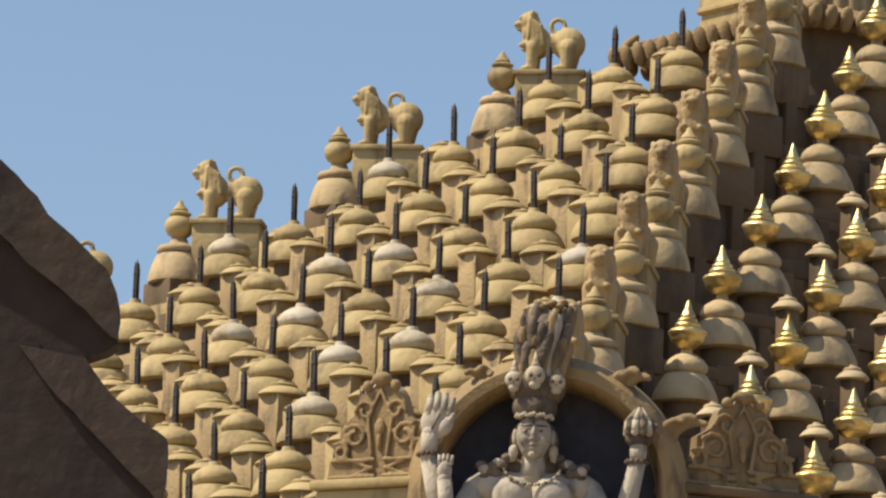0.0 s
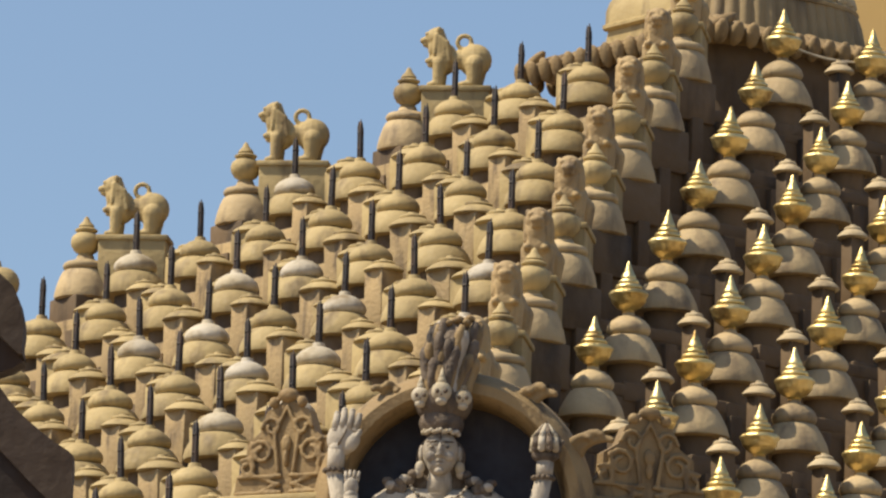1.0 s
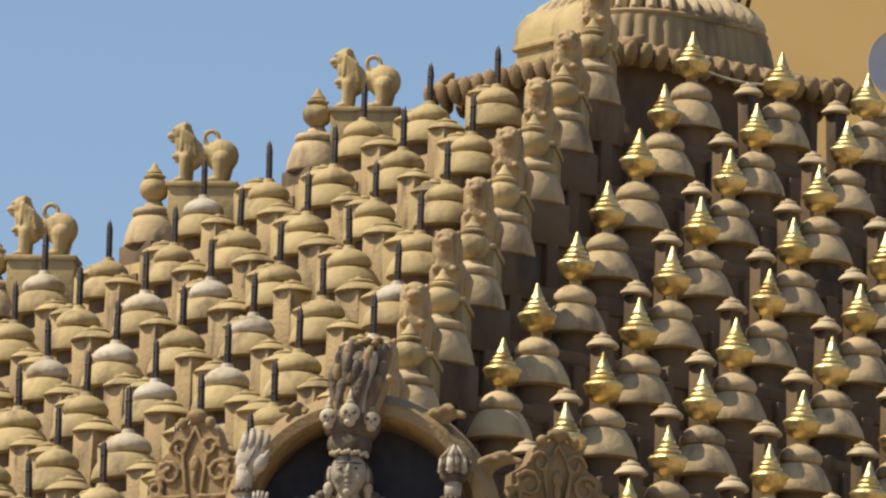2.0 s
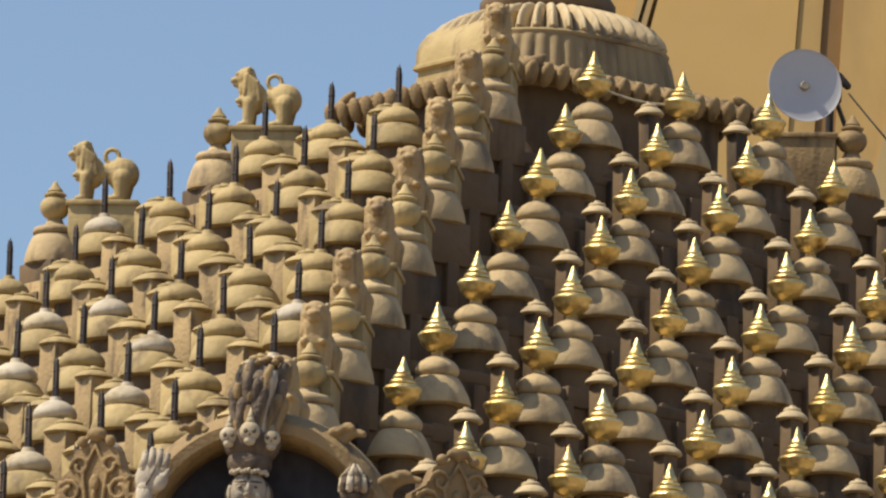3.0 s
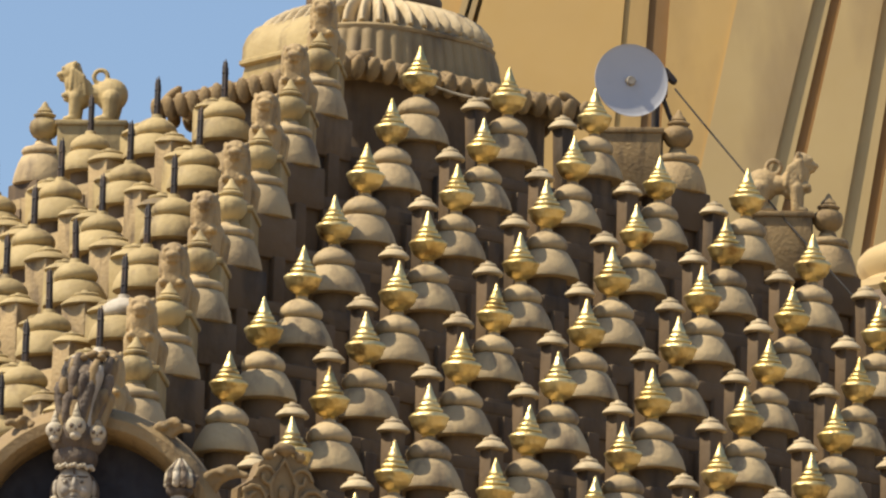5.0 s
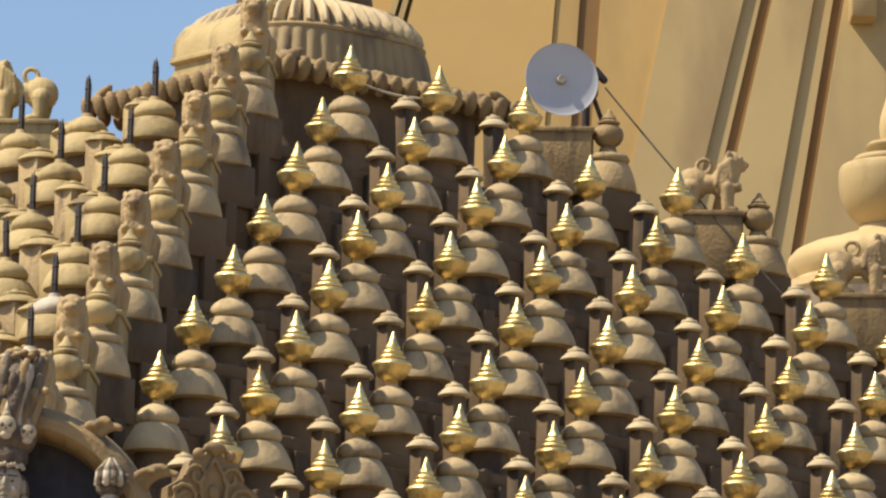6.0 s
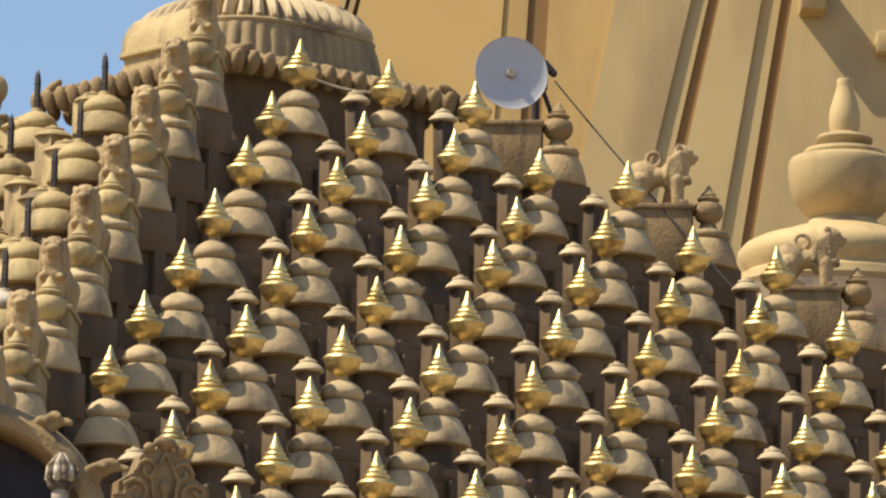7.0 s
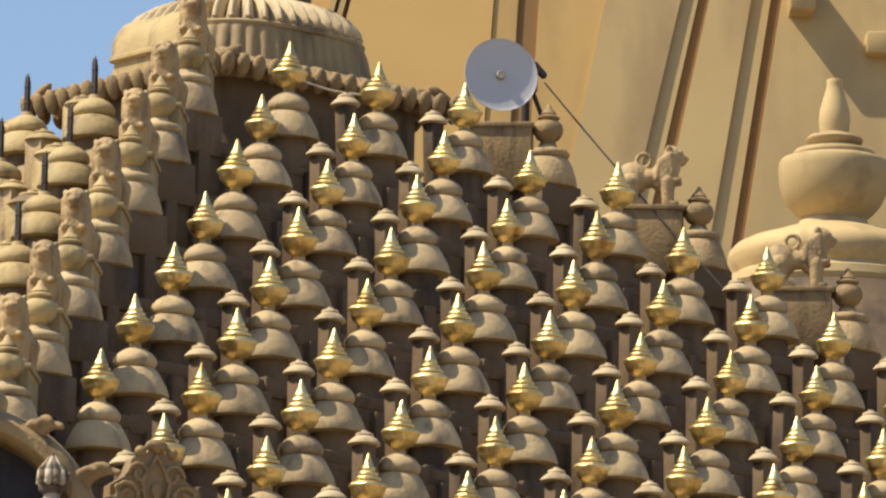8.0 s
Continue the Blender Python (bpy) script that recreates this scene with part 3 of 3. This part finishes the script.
def tube(bm, pts, radii, seg=9):
    """A smooth lock or cord through the points."""
    rows = []
    for i, p in enumerate(pts):
        d = (pts[min(i + 1, len(pts) - 1)] - pts[max(i - 1, 0)]).normalized()
        q = d.to_track_quat("Z", "Y").to_matrix()
        rows.append([bm.verts.new(p + q @ Vector((radii[i] * math.cos(2 * math.pi * k / seg), radii[i] * math.sin(2 * math.pi * k / seg), 0))) for k in range(seg)])
    for a, c in zip(rows, rows[1:]):
        for k in range(seg):
            bm.faces.new((a[k], a[(k + 1) % seg], c[(k + 1) % seg], c[k]))
    bm.faces.new(list(reversed(rows[0])))
    bm.faces.new(rows[-1])
    return bm


def deity_mesh():
    """Bust, crown, raised hands: one mesh in four weathered colours."""
    verts, faces, paints = [], [], []
    skin, dark, pale, brown = 0, 1, 2, 3

    def put(index, fn, *a, **k):
        tmp = bmesh.new()
        fn(tmp, *a, **k)
        tmp.verts.index_update()
        n0 = len(verts)
        verts.extend(tuple(v.co) for v in tmp.verts)
        for f in tmp.faces:
            faces.append([n0 + v.index for v in f.verts])
            paints.append(index)
        tmp.free()

    # head, neck, shoulders, chest
    put(skin, ball, (0, 0.0, 0.01), (0.122, 0.135, 0.155), u=32, v=24)
    put(skin, ball, (0, -0.035, -0.075), (0.088, 0.095, 0.085), u=24, v=16)
    put(skin, ball, (0, -0.105, -0.135), (0.034, 0.028, 0.026))
    put(skin, limb, (0, -0.130, 0.045), (0, -0.150, -0.025), 0.012, 0.021)
    for s in (-1, 1):
        put(skin, ball, (s * 0.018, -0.145, -0.032), (0.014, 0.014, 0.011))
        put(skin, ball, (s * 0.055, -0.095, -0.035), (0.042, 0.038, 0.040))
        put(pale, ball, (s * 0.052, -0.119, 0.026), (0.027, 0.012, 0.011))
        put(dark, ball, (s * 0.052, -0.129, 0.024), (0.013, 0.007, 0.011))
        put(skin, limb, (s * 0.024, -0.130, 0.046), (s * 0.083, -0.105, 0.040), 0.009, 0.006, 8)
        put(dark, limb, (s * 0.020, -0.133, 0.062), (s * 0.09, -0.103, 0.064), 0.008, 0.005, 8)
        put(skin, ball, (s * 0.128, 0.01, 0.0), (0.022, 0.035, 0.060))
        put(pale, ball, (s * 0.135, -0.02, -0.10), (0.034, 0.026, 0.045))
        put(skin, ball, (s * 0.30, 0.06, -0.335), (0.14, 0.12, 0.11), u=20, v=14)
        put(skin, ball, (s * 0.13, -0.05, -0.42), (0.15, 0.12, 0.14), u=20, v=14)
        put(skin, limb, (s * 0.38, 0.06, -0.36), (s * 0.58, 0.06, -0.72), 0.10, 0.085)
        put(skin, limb, (s * 0.58, 0.06, -0.72), (s * 0.71, -0.06, -0.16), 0.085, 0.058)
    put(dark, ball, (0, 0.07, -0.02), (0.17, 0.10, 0.17), u=20, v=14)
    put(dark, ball, (0, 0.10, -0.18), (0.21, 0.08, 0.16), u=20, v=14)
    put(dark, ball, (0, -0.120, -0.078), (0.034, 0.012, 0.004))
    put(skin, ball, (0, -0.122, -0.068), (0.032, 0.014, 0.009))
    put(skin, ball, (0, -0.118, -0.090), (0.026, 0.015, 0.010))
    put(skin, limb, (0, 0.02, -0.10), (0, 0.04, -0.28), 0.075, 0.095)
    put(skin, limb, (-0.28, 0.06, -0.33), (0.28, 0.06, -0.33), 0.10, 0.10)
    put(skin, ball, (0, 0.08, -0.62), (0.34, 0.19, 0.40), u=24, v=18)
    put(skin, ball, (0, 0.0, -1.00), (0.62, 0.34, 0.20), u=24, v=14)
    put(dark, ball, (0, -0.128, 0.098), (0.009, 0.010, 0.024))
    # band, crown, skulls
    for i in range(15):
        a = radians(200 + i * 10)
        put(pale, ball, (0.128 * math.cos(a), 0.0 + 0.135 * math.sin(a), 0.135 + 0.008 * math.sin(i * 2.1)), 0.017, u=10, v=8)
    put(dark, ball, (0, 0.02, 0.21), (0.155, 0.16, 0.12), u=24, v=16)
    put(dark, ball, (0.01, 0.03, 0.36), (0.20, 0.18, 0.17), u=24, v=16)
    for x, y, z, r in ((-0.145, -0.10, 0.38, 0.062), (0.0, -0.17, 0.40, 0.070), (0.145, -0.10, 0.37, 0.062)):
        put(pale, ball, (x, y, z), (r, r * 0.8, r))
        put(pale, ball, (x, y - 0.01, z - r * 0.95), (r * 0.58, r * 0.6, r * 0.45))
        for s in (-1, 1):
            put(dark, ball, (x + s * r * 0.40, y - r * 0.66, z - r * 0.05), (r * 0.24, r * 0.25, r * 0.26), u=10, v=8)
        put(dark, ball, (x, y - r * 0.76, z - r * 0.42), (r * 0.10, r * 0.15, r * 0.14), u=8, v=6)
        put(pale, limb, (x, y, z + r), (x, y + 0.03, z + r * 2.4), r * 0.45, r * 0.06, 10)
    # matted locks, bound upright
    lr = random.Random(3)
    put(dark, limb, (0.03, 0.07, 0.38), (0.07, 0.08, 0.78), 0.13, 0.15, 16)
    for i in range(26):
        f = (i % 13) / 12
        ring = i // 13
        x0 = -0.13 + 0.28 * f
        y0 = -0.10 - 0.05 * math.sin(f * math.pi) + 0.10 * ring
        ph = lr.uniform(0, 6)
        top = 0.86 + lr.uniform(-0.16, 0.05) - 0.16 * abs(f - 0.6) + 0.08 * ring
        m_ = (brown, dark, brown, skin)[(i * 3 + ring) % 4] if f > 0.55 else (dark, brown, dark)[i % 3]
        lock = []
        for k in range(9):
            g = k / 8
            lock.append(Vector((x0 * (1 + 0.30 * g * g) + 0.05 * g + 0.010 * math.sin(ph + 3.0 * g), y0 + 0.03 * (1 - g) + 0.05 * g - 0.035 * max(0, g - 0.75) * 4 + 0.01 * math.sin(ph * 2 + 5 * g), 0.36 + (top - 0.36) * g)))
        put(m_, tube, lock, [0.026 + 0.020 * k / 7 if k < 7 else (0.040 if k == 7 else 0.018) for k in range(9)])
    for i in range(9):
        put(brown if i % 3 else skin, ball, (-0.02 + 0.024 * i, 0.02 + 0.02 * math.sin(i * 2.4), 0.90 + 0.02 * math.sin(i * 1.7) + 0.003 * i), (0.036, 0.06, 0.028), u=12, v=8)
    # hair curls, snake garland and beads on the shoulders
    for s in (-1, 1):
        for i in range(7):
            put(dark if i % 3 else skin, ball, (s * (0.15 + 0.030 * i), 0.0 - 0.006 * i, -0.14 - 0.018 * i + 0.016 * math.sin(i * 2.3)), (0.040, 0.04, 0.034), u=12, v=8)
        for i in range(5):
            put(dark, ball, (s * (0.30 + 0.05 * math.cos(i * 1.3)), -0.02, -0.20 - 0.02 * i), (0.04, 0.035, 0.03), u=12, v=8)
    for i in range(21):
        a = radians(200 + i * 7)
        put(pale if i % 2 else dark, ball, (0.20 * math.cos(a), -0.13 + 0.02 * math.sin(a), -0.20 + 0.15 * math.sin(a)), 0.012, u=10, v=8)
    # raised right hand, open palm
    put(skin, limb, (-0.71, -0.06, -0.16), (-0.70, -0.09, 0.0), 0.06, 0.062)
    put(skin, ball, (-0.665, -0.10, 0.07), (0.105, 0.045, 0.12), (0, 12, 0))
    put(skin, ball, (-0.60, -0.12, 0.04), (0.05, 0.04, 0.075), (0, 30, 0))
    for i, (dx, ln) in enumerate(((-0.065, 0.10), (-0.02, 0.125), (0.026, 0.12), (0.070, 0.09))):
        put(skin, limb, (-0.65 + dx, -0.11, 0.13), (-0.632 + dx * 1.12, -0.10, 0.14 + ln), 0.029, 0.022, 10)
    put(skin, limb, (-0.60, -0.12, 0.03), (-0.545, -0.14, 0.115), 0.026, 0.018, 10)
    put(dark, limb, (-0.69, -0.145, 0.02), (-0.635, -0.145, 0.13), 0.008, 0.006, 8)
    for i in range(12):
        a = 2 * math.pi * i / 12
        put(dark, ball, (-0.712 + 0.068 * math.cos(a), -0.055 + 0.068 * math.sin(a), -0.145), 0.018, u=8, v=6)
        put(dark, ball, (0.705 + 0.068 * math.cos(a), -0.055 + 0.068 * math.sin(a), -0.16), 0.018, u=8, v=6)
    # lower right hand
    put(skin, limb, (-0.56, -0.18, -0.62), (-0.59, -0.20, -0.34), 0.055, 0.05)
    put(skin, ball, (-0.59, -0.21, -0.28), (0.05, 0.03, 0.07))
    for i in range(4):
        put(skin, limb, (-0.625 + 0.025 * i, -0.21, -0.23), (-0.63 + 0.03 * i, -0.20, -0.165 - 0.008 * abs(i - 1.5)), 0.015, 0.011, 8)
    # left hand that holds a ribbed flame vessel
    put(skin, limb, (0.71, -0.06, -0.16), (0.715, -0.08, -0.05), 0.058, 0.06)
    put(dark, ball, (0.715, -0.09, -0.01), (0.095, 0.07, 0.055))
    for i in range(10):
        a = 2 * math.pi * i / 10
        c, s = math.cos(a), math.sin(a)
        put(pale if i % 2 else dark, limb, (0.715 + 0.082 * c, -0.09 + 0.082 * s, 0.03), (0.715 + 0.075 * c, -0.09 + 0.075 * s, 0.11), 0.028, 0.026, 8)
        put(pale if i % 2 else dark, limb, (0.715 + 0.075 * c, -0.09 + 0.075 * s, 0.11), (0.715 + 0.015 * c, -0.09 + 0.015 * s, 0.20), 0.026, 0.012, 8)
    for i in range(4):
        put(dark, limb, (0.78, -0.13 + 0.02 * i, -0.02 + 0.012 * i), (0.80 + 0.01 * i, -0.10, 0.05 + 0.012 * i), 0.02, 0.016, 8)
    me = bpy.data.meshes.new("deity_statue")
    me.from_pydata(verts, [], faces)
    for mat in (STATUE_SKIN, STATUE_DARK, LIME, STONE):
        me.materials.append(mat)
    me.polygons.foreach_set("material_index", paints)
    me.polygons.foreach_set("use_smooth", [True] * len(faces))
    me.update()
    return me


deity = tagged(new("deity_statue", deity_mesh()), "weathered whitewashed deity statue with raised palm and tall matted crown", "statue")
deity.matrix_basis = at_gable(0, 0.0, 0)
seat = tagged(new("statue_seat", finish("statue_seat", box(bmesh.new(), (-0.75, -0.42, -2.0), (0.75, 0.34, -1.12), 0.03), STONE)), "plain stone seat under the deity statue", "pedestal")
seat.matrix_basis = at_gable(0, 0.06, 0)

# ---------------------------------------------------------------- dish aerial and its stay
dish = thing("dish_aerial", look((2.334, -0.30, 18.005), (6.5, -20.0, 19.0)), "round white dish aerial on a rusty bracket", "dish aerial")
R_D = 0.322
prof = [(0.0, -0.03)] + [(R_D * i / 10, -0.03 + 0.03 * (i / 10) ** 2) for i in range(1, 11)] + [(R_D + 0.006, 0.004), (R_D + 0.006, -0.008), (R_D - 0.004, -0.012)] \
    + [(R_D * i / 10, -0.05 + 0.03 * (i / 10) ** 2) for i in range(9, 0, -1)] + [(0.0, -0.05)]
bm = lathe(bmesh.new(), prof, 64)
bmesh.ops.scale(bm, vec=(1, 1, -1), verts=bm.verts[:])
part("reflector", bm, DISH, dish, smooth=50)
bm = bmesh.new()
lathe(bm, [(0.034, -0.01), (0.046, 0.02), (0.046, 0.045), (0.034, 0.06)], 20, (0, 0, 0.0))
limb(bm, (-0.085, -0.03, 0.05), (0.0, 0.0, 0.045), 0.016, 0.016, 10)
limb(bm, (0.04, -0.085, 0.05), (0.0, 0.0, 0.045), 0.014, 0.014, 10)
part("feed_horn", bm, STATUE_SKIN, dish, "small grey feed horn in the middle of the dish")
bracket = thing("aerial_bracket", pose(2.56, -0.12, 17.70), "rust-brown steel bracket and post behind the dish", "bracket")
bm = bmesh.new()
lathe(bm, [(0.035, -0.6), (0.035, 0.42)], 14)
part("post", bm, IRON, bracket)
part("clamp", box(bmesh.new(), (-0.10, -0.10, 0.20), (0.10, 0.05, 0.36), 0.01), BROWN, bracket)
cb = bmesh.new()
limb(cb, (0.07, -0.04, 0.42), (0.15, -0.04, 0.34), 0.042, 0.034, 10)
part("clamp", cb, IRON, bracket)
sb = bmesh.new()
limb(sb, (0.02, 0, 0.30), (0.16, 0.05, -0.05), 0.022, 0.022, 8)
part("strut", sb, IRON, bracket)


def wire(name, a, b, r, mat, sag=0.0, seg=16):
    cu = bpy.data.curves.new(name, "CURVE")
    cu.dimensions, cu.bevel_depth, cu.bevel_resolution = "3D", r, 2
    sp = cu.splines.new("POLY")
    sp.points.add(seg)
    for i in range(seg + 1):
        f = i / seg
        p = Vector(a).lerp(Vector(b), f) - Vector((0, 0, sag * 4 * f * (1 - f)))
        sp.points[i].co = (*p, 1)
    ob = new(name, cu)
    me = bpy.data.meshes.new_from_object(ob.evaluated_get(bpy.context.evaluated_depsgraph_get()))
    bpy.data.objects.remove(ob)
    me.materials.clear()
    me.materials.append(mat)
    return new(name, me)


bpy.context.view_layer.update()
tagged(wire("stay_cable", (2.73, 0.05, 18.02), (4.46, -0.75, 15.86), 0.0085, CABLE, 0.03), "thin dark stay cable from the dish down to a ledge", "cable")
tagged(wire("loose_cable", (0.55, -1.62, 17.62), (1.28, -1.42, 17.55), 0.012, LIME, 0.05), "pale loose cable hung under the petal skirt", "cable")

# ---------------------------------------------------------------- neighbouring shrine with a large stone pot
shrine = thing("pot_roofed_shrine", pose(5.87, 8.0, 0), "cream shrine roof crowned by a large stone pot", "shrine")
bm = lathe(bmesh.new(), [(2.3, 0.0), (2.3, 16.4), (1.9, 16.9), (1.5, 17.4), (1.25, 17.7)], 48)
part("shrine_body", bm, WALL, shrine)
bm = lathe(bmesh.new(), [(1.12, 17.70), (1.16, 17.78), (1.14, 17.86), (1.00, 17.90), (0.97, 17.94), (1.00, 18.00), (1.03, 18.08), (1.02, 18.16), (0.96, 18.23), (0.84, 18.29), (0.66, 18.34), (0.56, 18.38), (0.44, 18.42), (0.36, 18.44), (0.33, 18.50)], 56)
part("roof_moulding", bm, SHRINE_PAINT, shrine, smooth=40)
bm = lathe(bmesh.new(), [(0.31, 18.49), (0.32, 18.52), (0.38, 18.57), (0.46, 18.66), (0.515, 18.78), (0.54, 18.90), (0.545, 19.01), (0.538, 19.07), (0.515, 19.105), (0.46, 19.125), (0.39, 19.13)], 56)
part("pot", bm, SHRINE_PAINT, shrine, "large round cream stone pot", smooth=50)
bm = lathe(bmesh.new(), [(0.375, 19.125), (0.40, 19.14), (0.405, 19.17), (0.38, 19.20), (0.31, 19.215), (0.25, 19.225), (0.235, 19.25), (0.245, 19.265), (0.275, 19.285), (0.28, 19.315), (0.25, 19.345), (0.18, 19.365), (0.14, 19.38)], 48)
part("lid", bm, SHRINE_PAINT, shrine, smooth=50)
bm = lathe(bmesh.new(), [(0.135, 19.375), (0.150, 19.45), (0.154, 19.52), (0.144, 19.61), (0.112, 19.73), (0.085, 19.82), (0.078, 19.87), (0.084, 19.905), (0.074, 19.918), (0.0, 19.92)], 40)
part("bud", bm, SHRINE_PAINT, shrine, smooth=50)

# ---------------------------------------------------------------- great curved tower behind
great = thing("great_tower", pose(0, 30.0, 0), "tall ochre temple tower with tapering pilasters and brown bands", "temple tower", kind="structure")
ZT = 25.9


def lean_x(x0, lean, z):
    """x of a tapering edge: upright below the eaves of the near tower, leaning above."""
    return x0 + lean * max(z - ZT, -3.55) + (0.004 * (z - ZT) ** 2 if z > ZT else 0)


def pilaster(name, xa, la, xb, lb, y, thick, mat, label=""):
    bm = bmesh.new()
    rows = []
    for z in (0.0, 12.0, 20.0, 22.35, 23.5, 24.7, 25.9, 27.0, 28.2, 29.5):
        a, b = lean_x(xa, la, z), lean_x(xb, lb, z)
        k = 0.20 * max(z - 22.35, 0)          # the face leans back as it rises
        rows.append([bm.verts.new(p) for p in ((a, y + k, z), (b, y + k, z), (b, y + k + thick, z), (a, y + k + thick, z))])
    for p, q in zip(rows, rows[1:]):
        for j in range(4):
            bm.faces.new((p[j], p[(j + 1) % 4], q[(j + 1) % 4], q[j]))
    bm.faces.new(rows[0])
    bm.faces.new(list(reversed(rows[-1])))
    return part(name, bm, mat, great, label, smooth=20)


pilaster("wall", -0.2, 0.24, 40.0, 0.0, 0.30, 6.0, SHIKHARA)
pilaster("pilaster", 1.16, 0.24, 1.24, 0.24, 0.05, 0.5, SHIKHARA_PALE)
pilaster("pilaster", 1.29, 0.24, 1.36, 0.24, 0.05, 0.5, SHIKHARA_PALE)
pilaster("pilaster", 1.42, 0.22, 3.22, 0.06, 0.0, 0.5, SHIKHARA)
pilaster("pilaster", 3.23, 0.06, 3.53, 0.05, 0.03, 0.5, SHIKHARA)
pilaster("band", 3.53, 0.05, 3.79, 0.05, 0.07, 0.4, BROWN, "recessed brown band")
pilaster("pilaster", 3.79, 0.05, 4.60, 0.19, 0.0, 0.5, SHIKHARA)
pilaster("pilaster", 4.60, 0.19, 5.54, 0.215, -0.04, 0.5, SHIKHARA_PALE)
pilaster("fillet", 5.54, 0.215, 5.76, 0.208, 0.02, 0.5, SHIKHARA_PALE)
pilaster("band", 5.76, 0.208, 5.90, 0.203, 0.06, 0.4, BROWN, "recessed brown band")
pilaster("pilaster", 5.90, 0.203, 6.43, 0.16, -0.04, 0.5, SHIKHARA_PALE)
pilaster("fillet", 6.43, 0.16, 6.68, 0.15, 0.02, 0.5, SHIKHARA_PALE)
pilaster("band", 6.68, 0.15, 6.82, 0.15, 0.06, 0.4, BROWN, "recessed brown band")
pilaster("pilaster", 6.82, 0.15, 9.6, 0.13, -0.05, 0.5, SHIKHARA_PALE)
pilaster("pilaster", 9.6, 0.13, 12.5, 0.10, 0.05, 0.5, SHIKHARA)
for x, z, w, h, d in ((7.08, 25.86, 0.32, 0.55, 0.40), (8.11, 25.35, 0.45, 0.28, 0.30)):
    part("bracket", box(bmesh.new(), (x - w / 2, -d + 0.6, z), (x + w / 2, 1.0, z + h), 0.03), SHIKHARA_PALE, great)

# ---------------------------------------------------------------- near building with stepped stone eaves
eaves = thing("stone_eaves_building", pose(-2.748, -40.0, 7.841), "sooty brown sandstone building with two sloping eaves", "building")


def eave_slab(name, pts, y0, y1, rough, mat=EAVE):
    """A slab with a slightly broken edge."""
    er = random.Random(11)
    out = []
    for (xa, za), (xb, zb) in zip(pts, pts[1:] + pts[:1]):
        n = max(1, int(math.hypot(xb - xa, zb - za) / 0.045)) if rough else 1
        for i in range(n):
            f = i / n
            out.append((xa + (xb - xa) * f + (er.uniform(-1, 1) * rough if i else 0), za + (zb - za) * f + (er.uniform(-1, 1) * rough if i else 0)))
    return part(name, prism(bmesh.new(), out, y0, y1), mat, eaves, smooth=20)


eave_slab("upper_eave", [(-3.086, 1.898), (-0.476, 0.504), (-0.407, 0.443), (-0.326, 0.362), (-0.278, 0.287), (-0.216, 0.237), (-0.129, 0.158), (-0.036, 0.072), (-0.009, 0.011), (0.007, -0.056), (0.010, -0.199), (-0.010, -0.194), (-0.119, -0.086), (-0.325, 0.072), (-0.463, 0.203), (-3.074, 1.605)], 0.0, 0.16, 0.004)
# soffit faces point forward like the slabs; their shade is in the colour
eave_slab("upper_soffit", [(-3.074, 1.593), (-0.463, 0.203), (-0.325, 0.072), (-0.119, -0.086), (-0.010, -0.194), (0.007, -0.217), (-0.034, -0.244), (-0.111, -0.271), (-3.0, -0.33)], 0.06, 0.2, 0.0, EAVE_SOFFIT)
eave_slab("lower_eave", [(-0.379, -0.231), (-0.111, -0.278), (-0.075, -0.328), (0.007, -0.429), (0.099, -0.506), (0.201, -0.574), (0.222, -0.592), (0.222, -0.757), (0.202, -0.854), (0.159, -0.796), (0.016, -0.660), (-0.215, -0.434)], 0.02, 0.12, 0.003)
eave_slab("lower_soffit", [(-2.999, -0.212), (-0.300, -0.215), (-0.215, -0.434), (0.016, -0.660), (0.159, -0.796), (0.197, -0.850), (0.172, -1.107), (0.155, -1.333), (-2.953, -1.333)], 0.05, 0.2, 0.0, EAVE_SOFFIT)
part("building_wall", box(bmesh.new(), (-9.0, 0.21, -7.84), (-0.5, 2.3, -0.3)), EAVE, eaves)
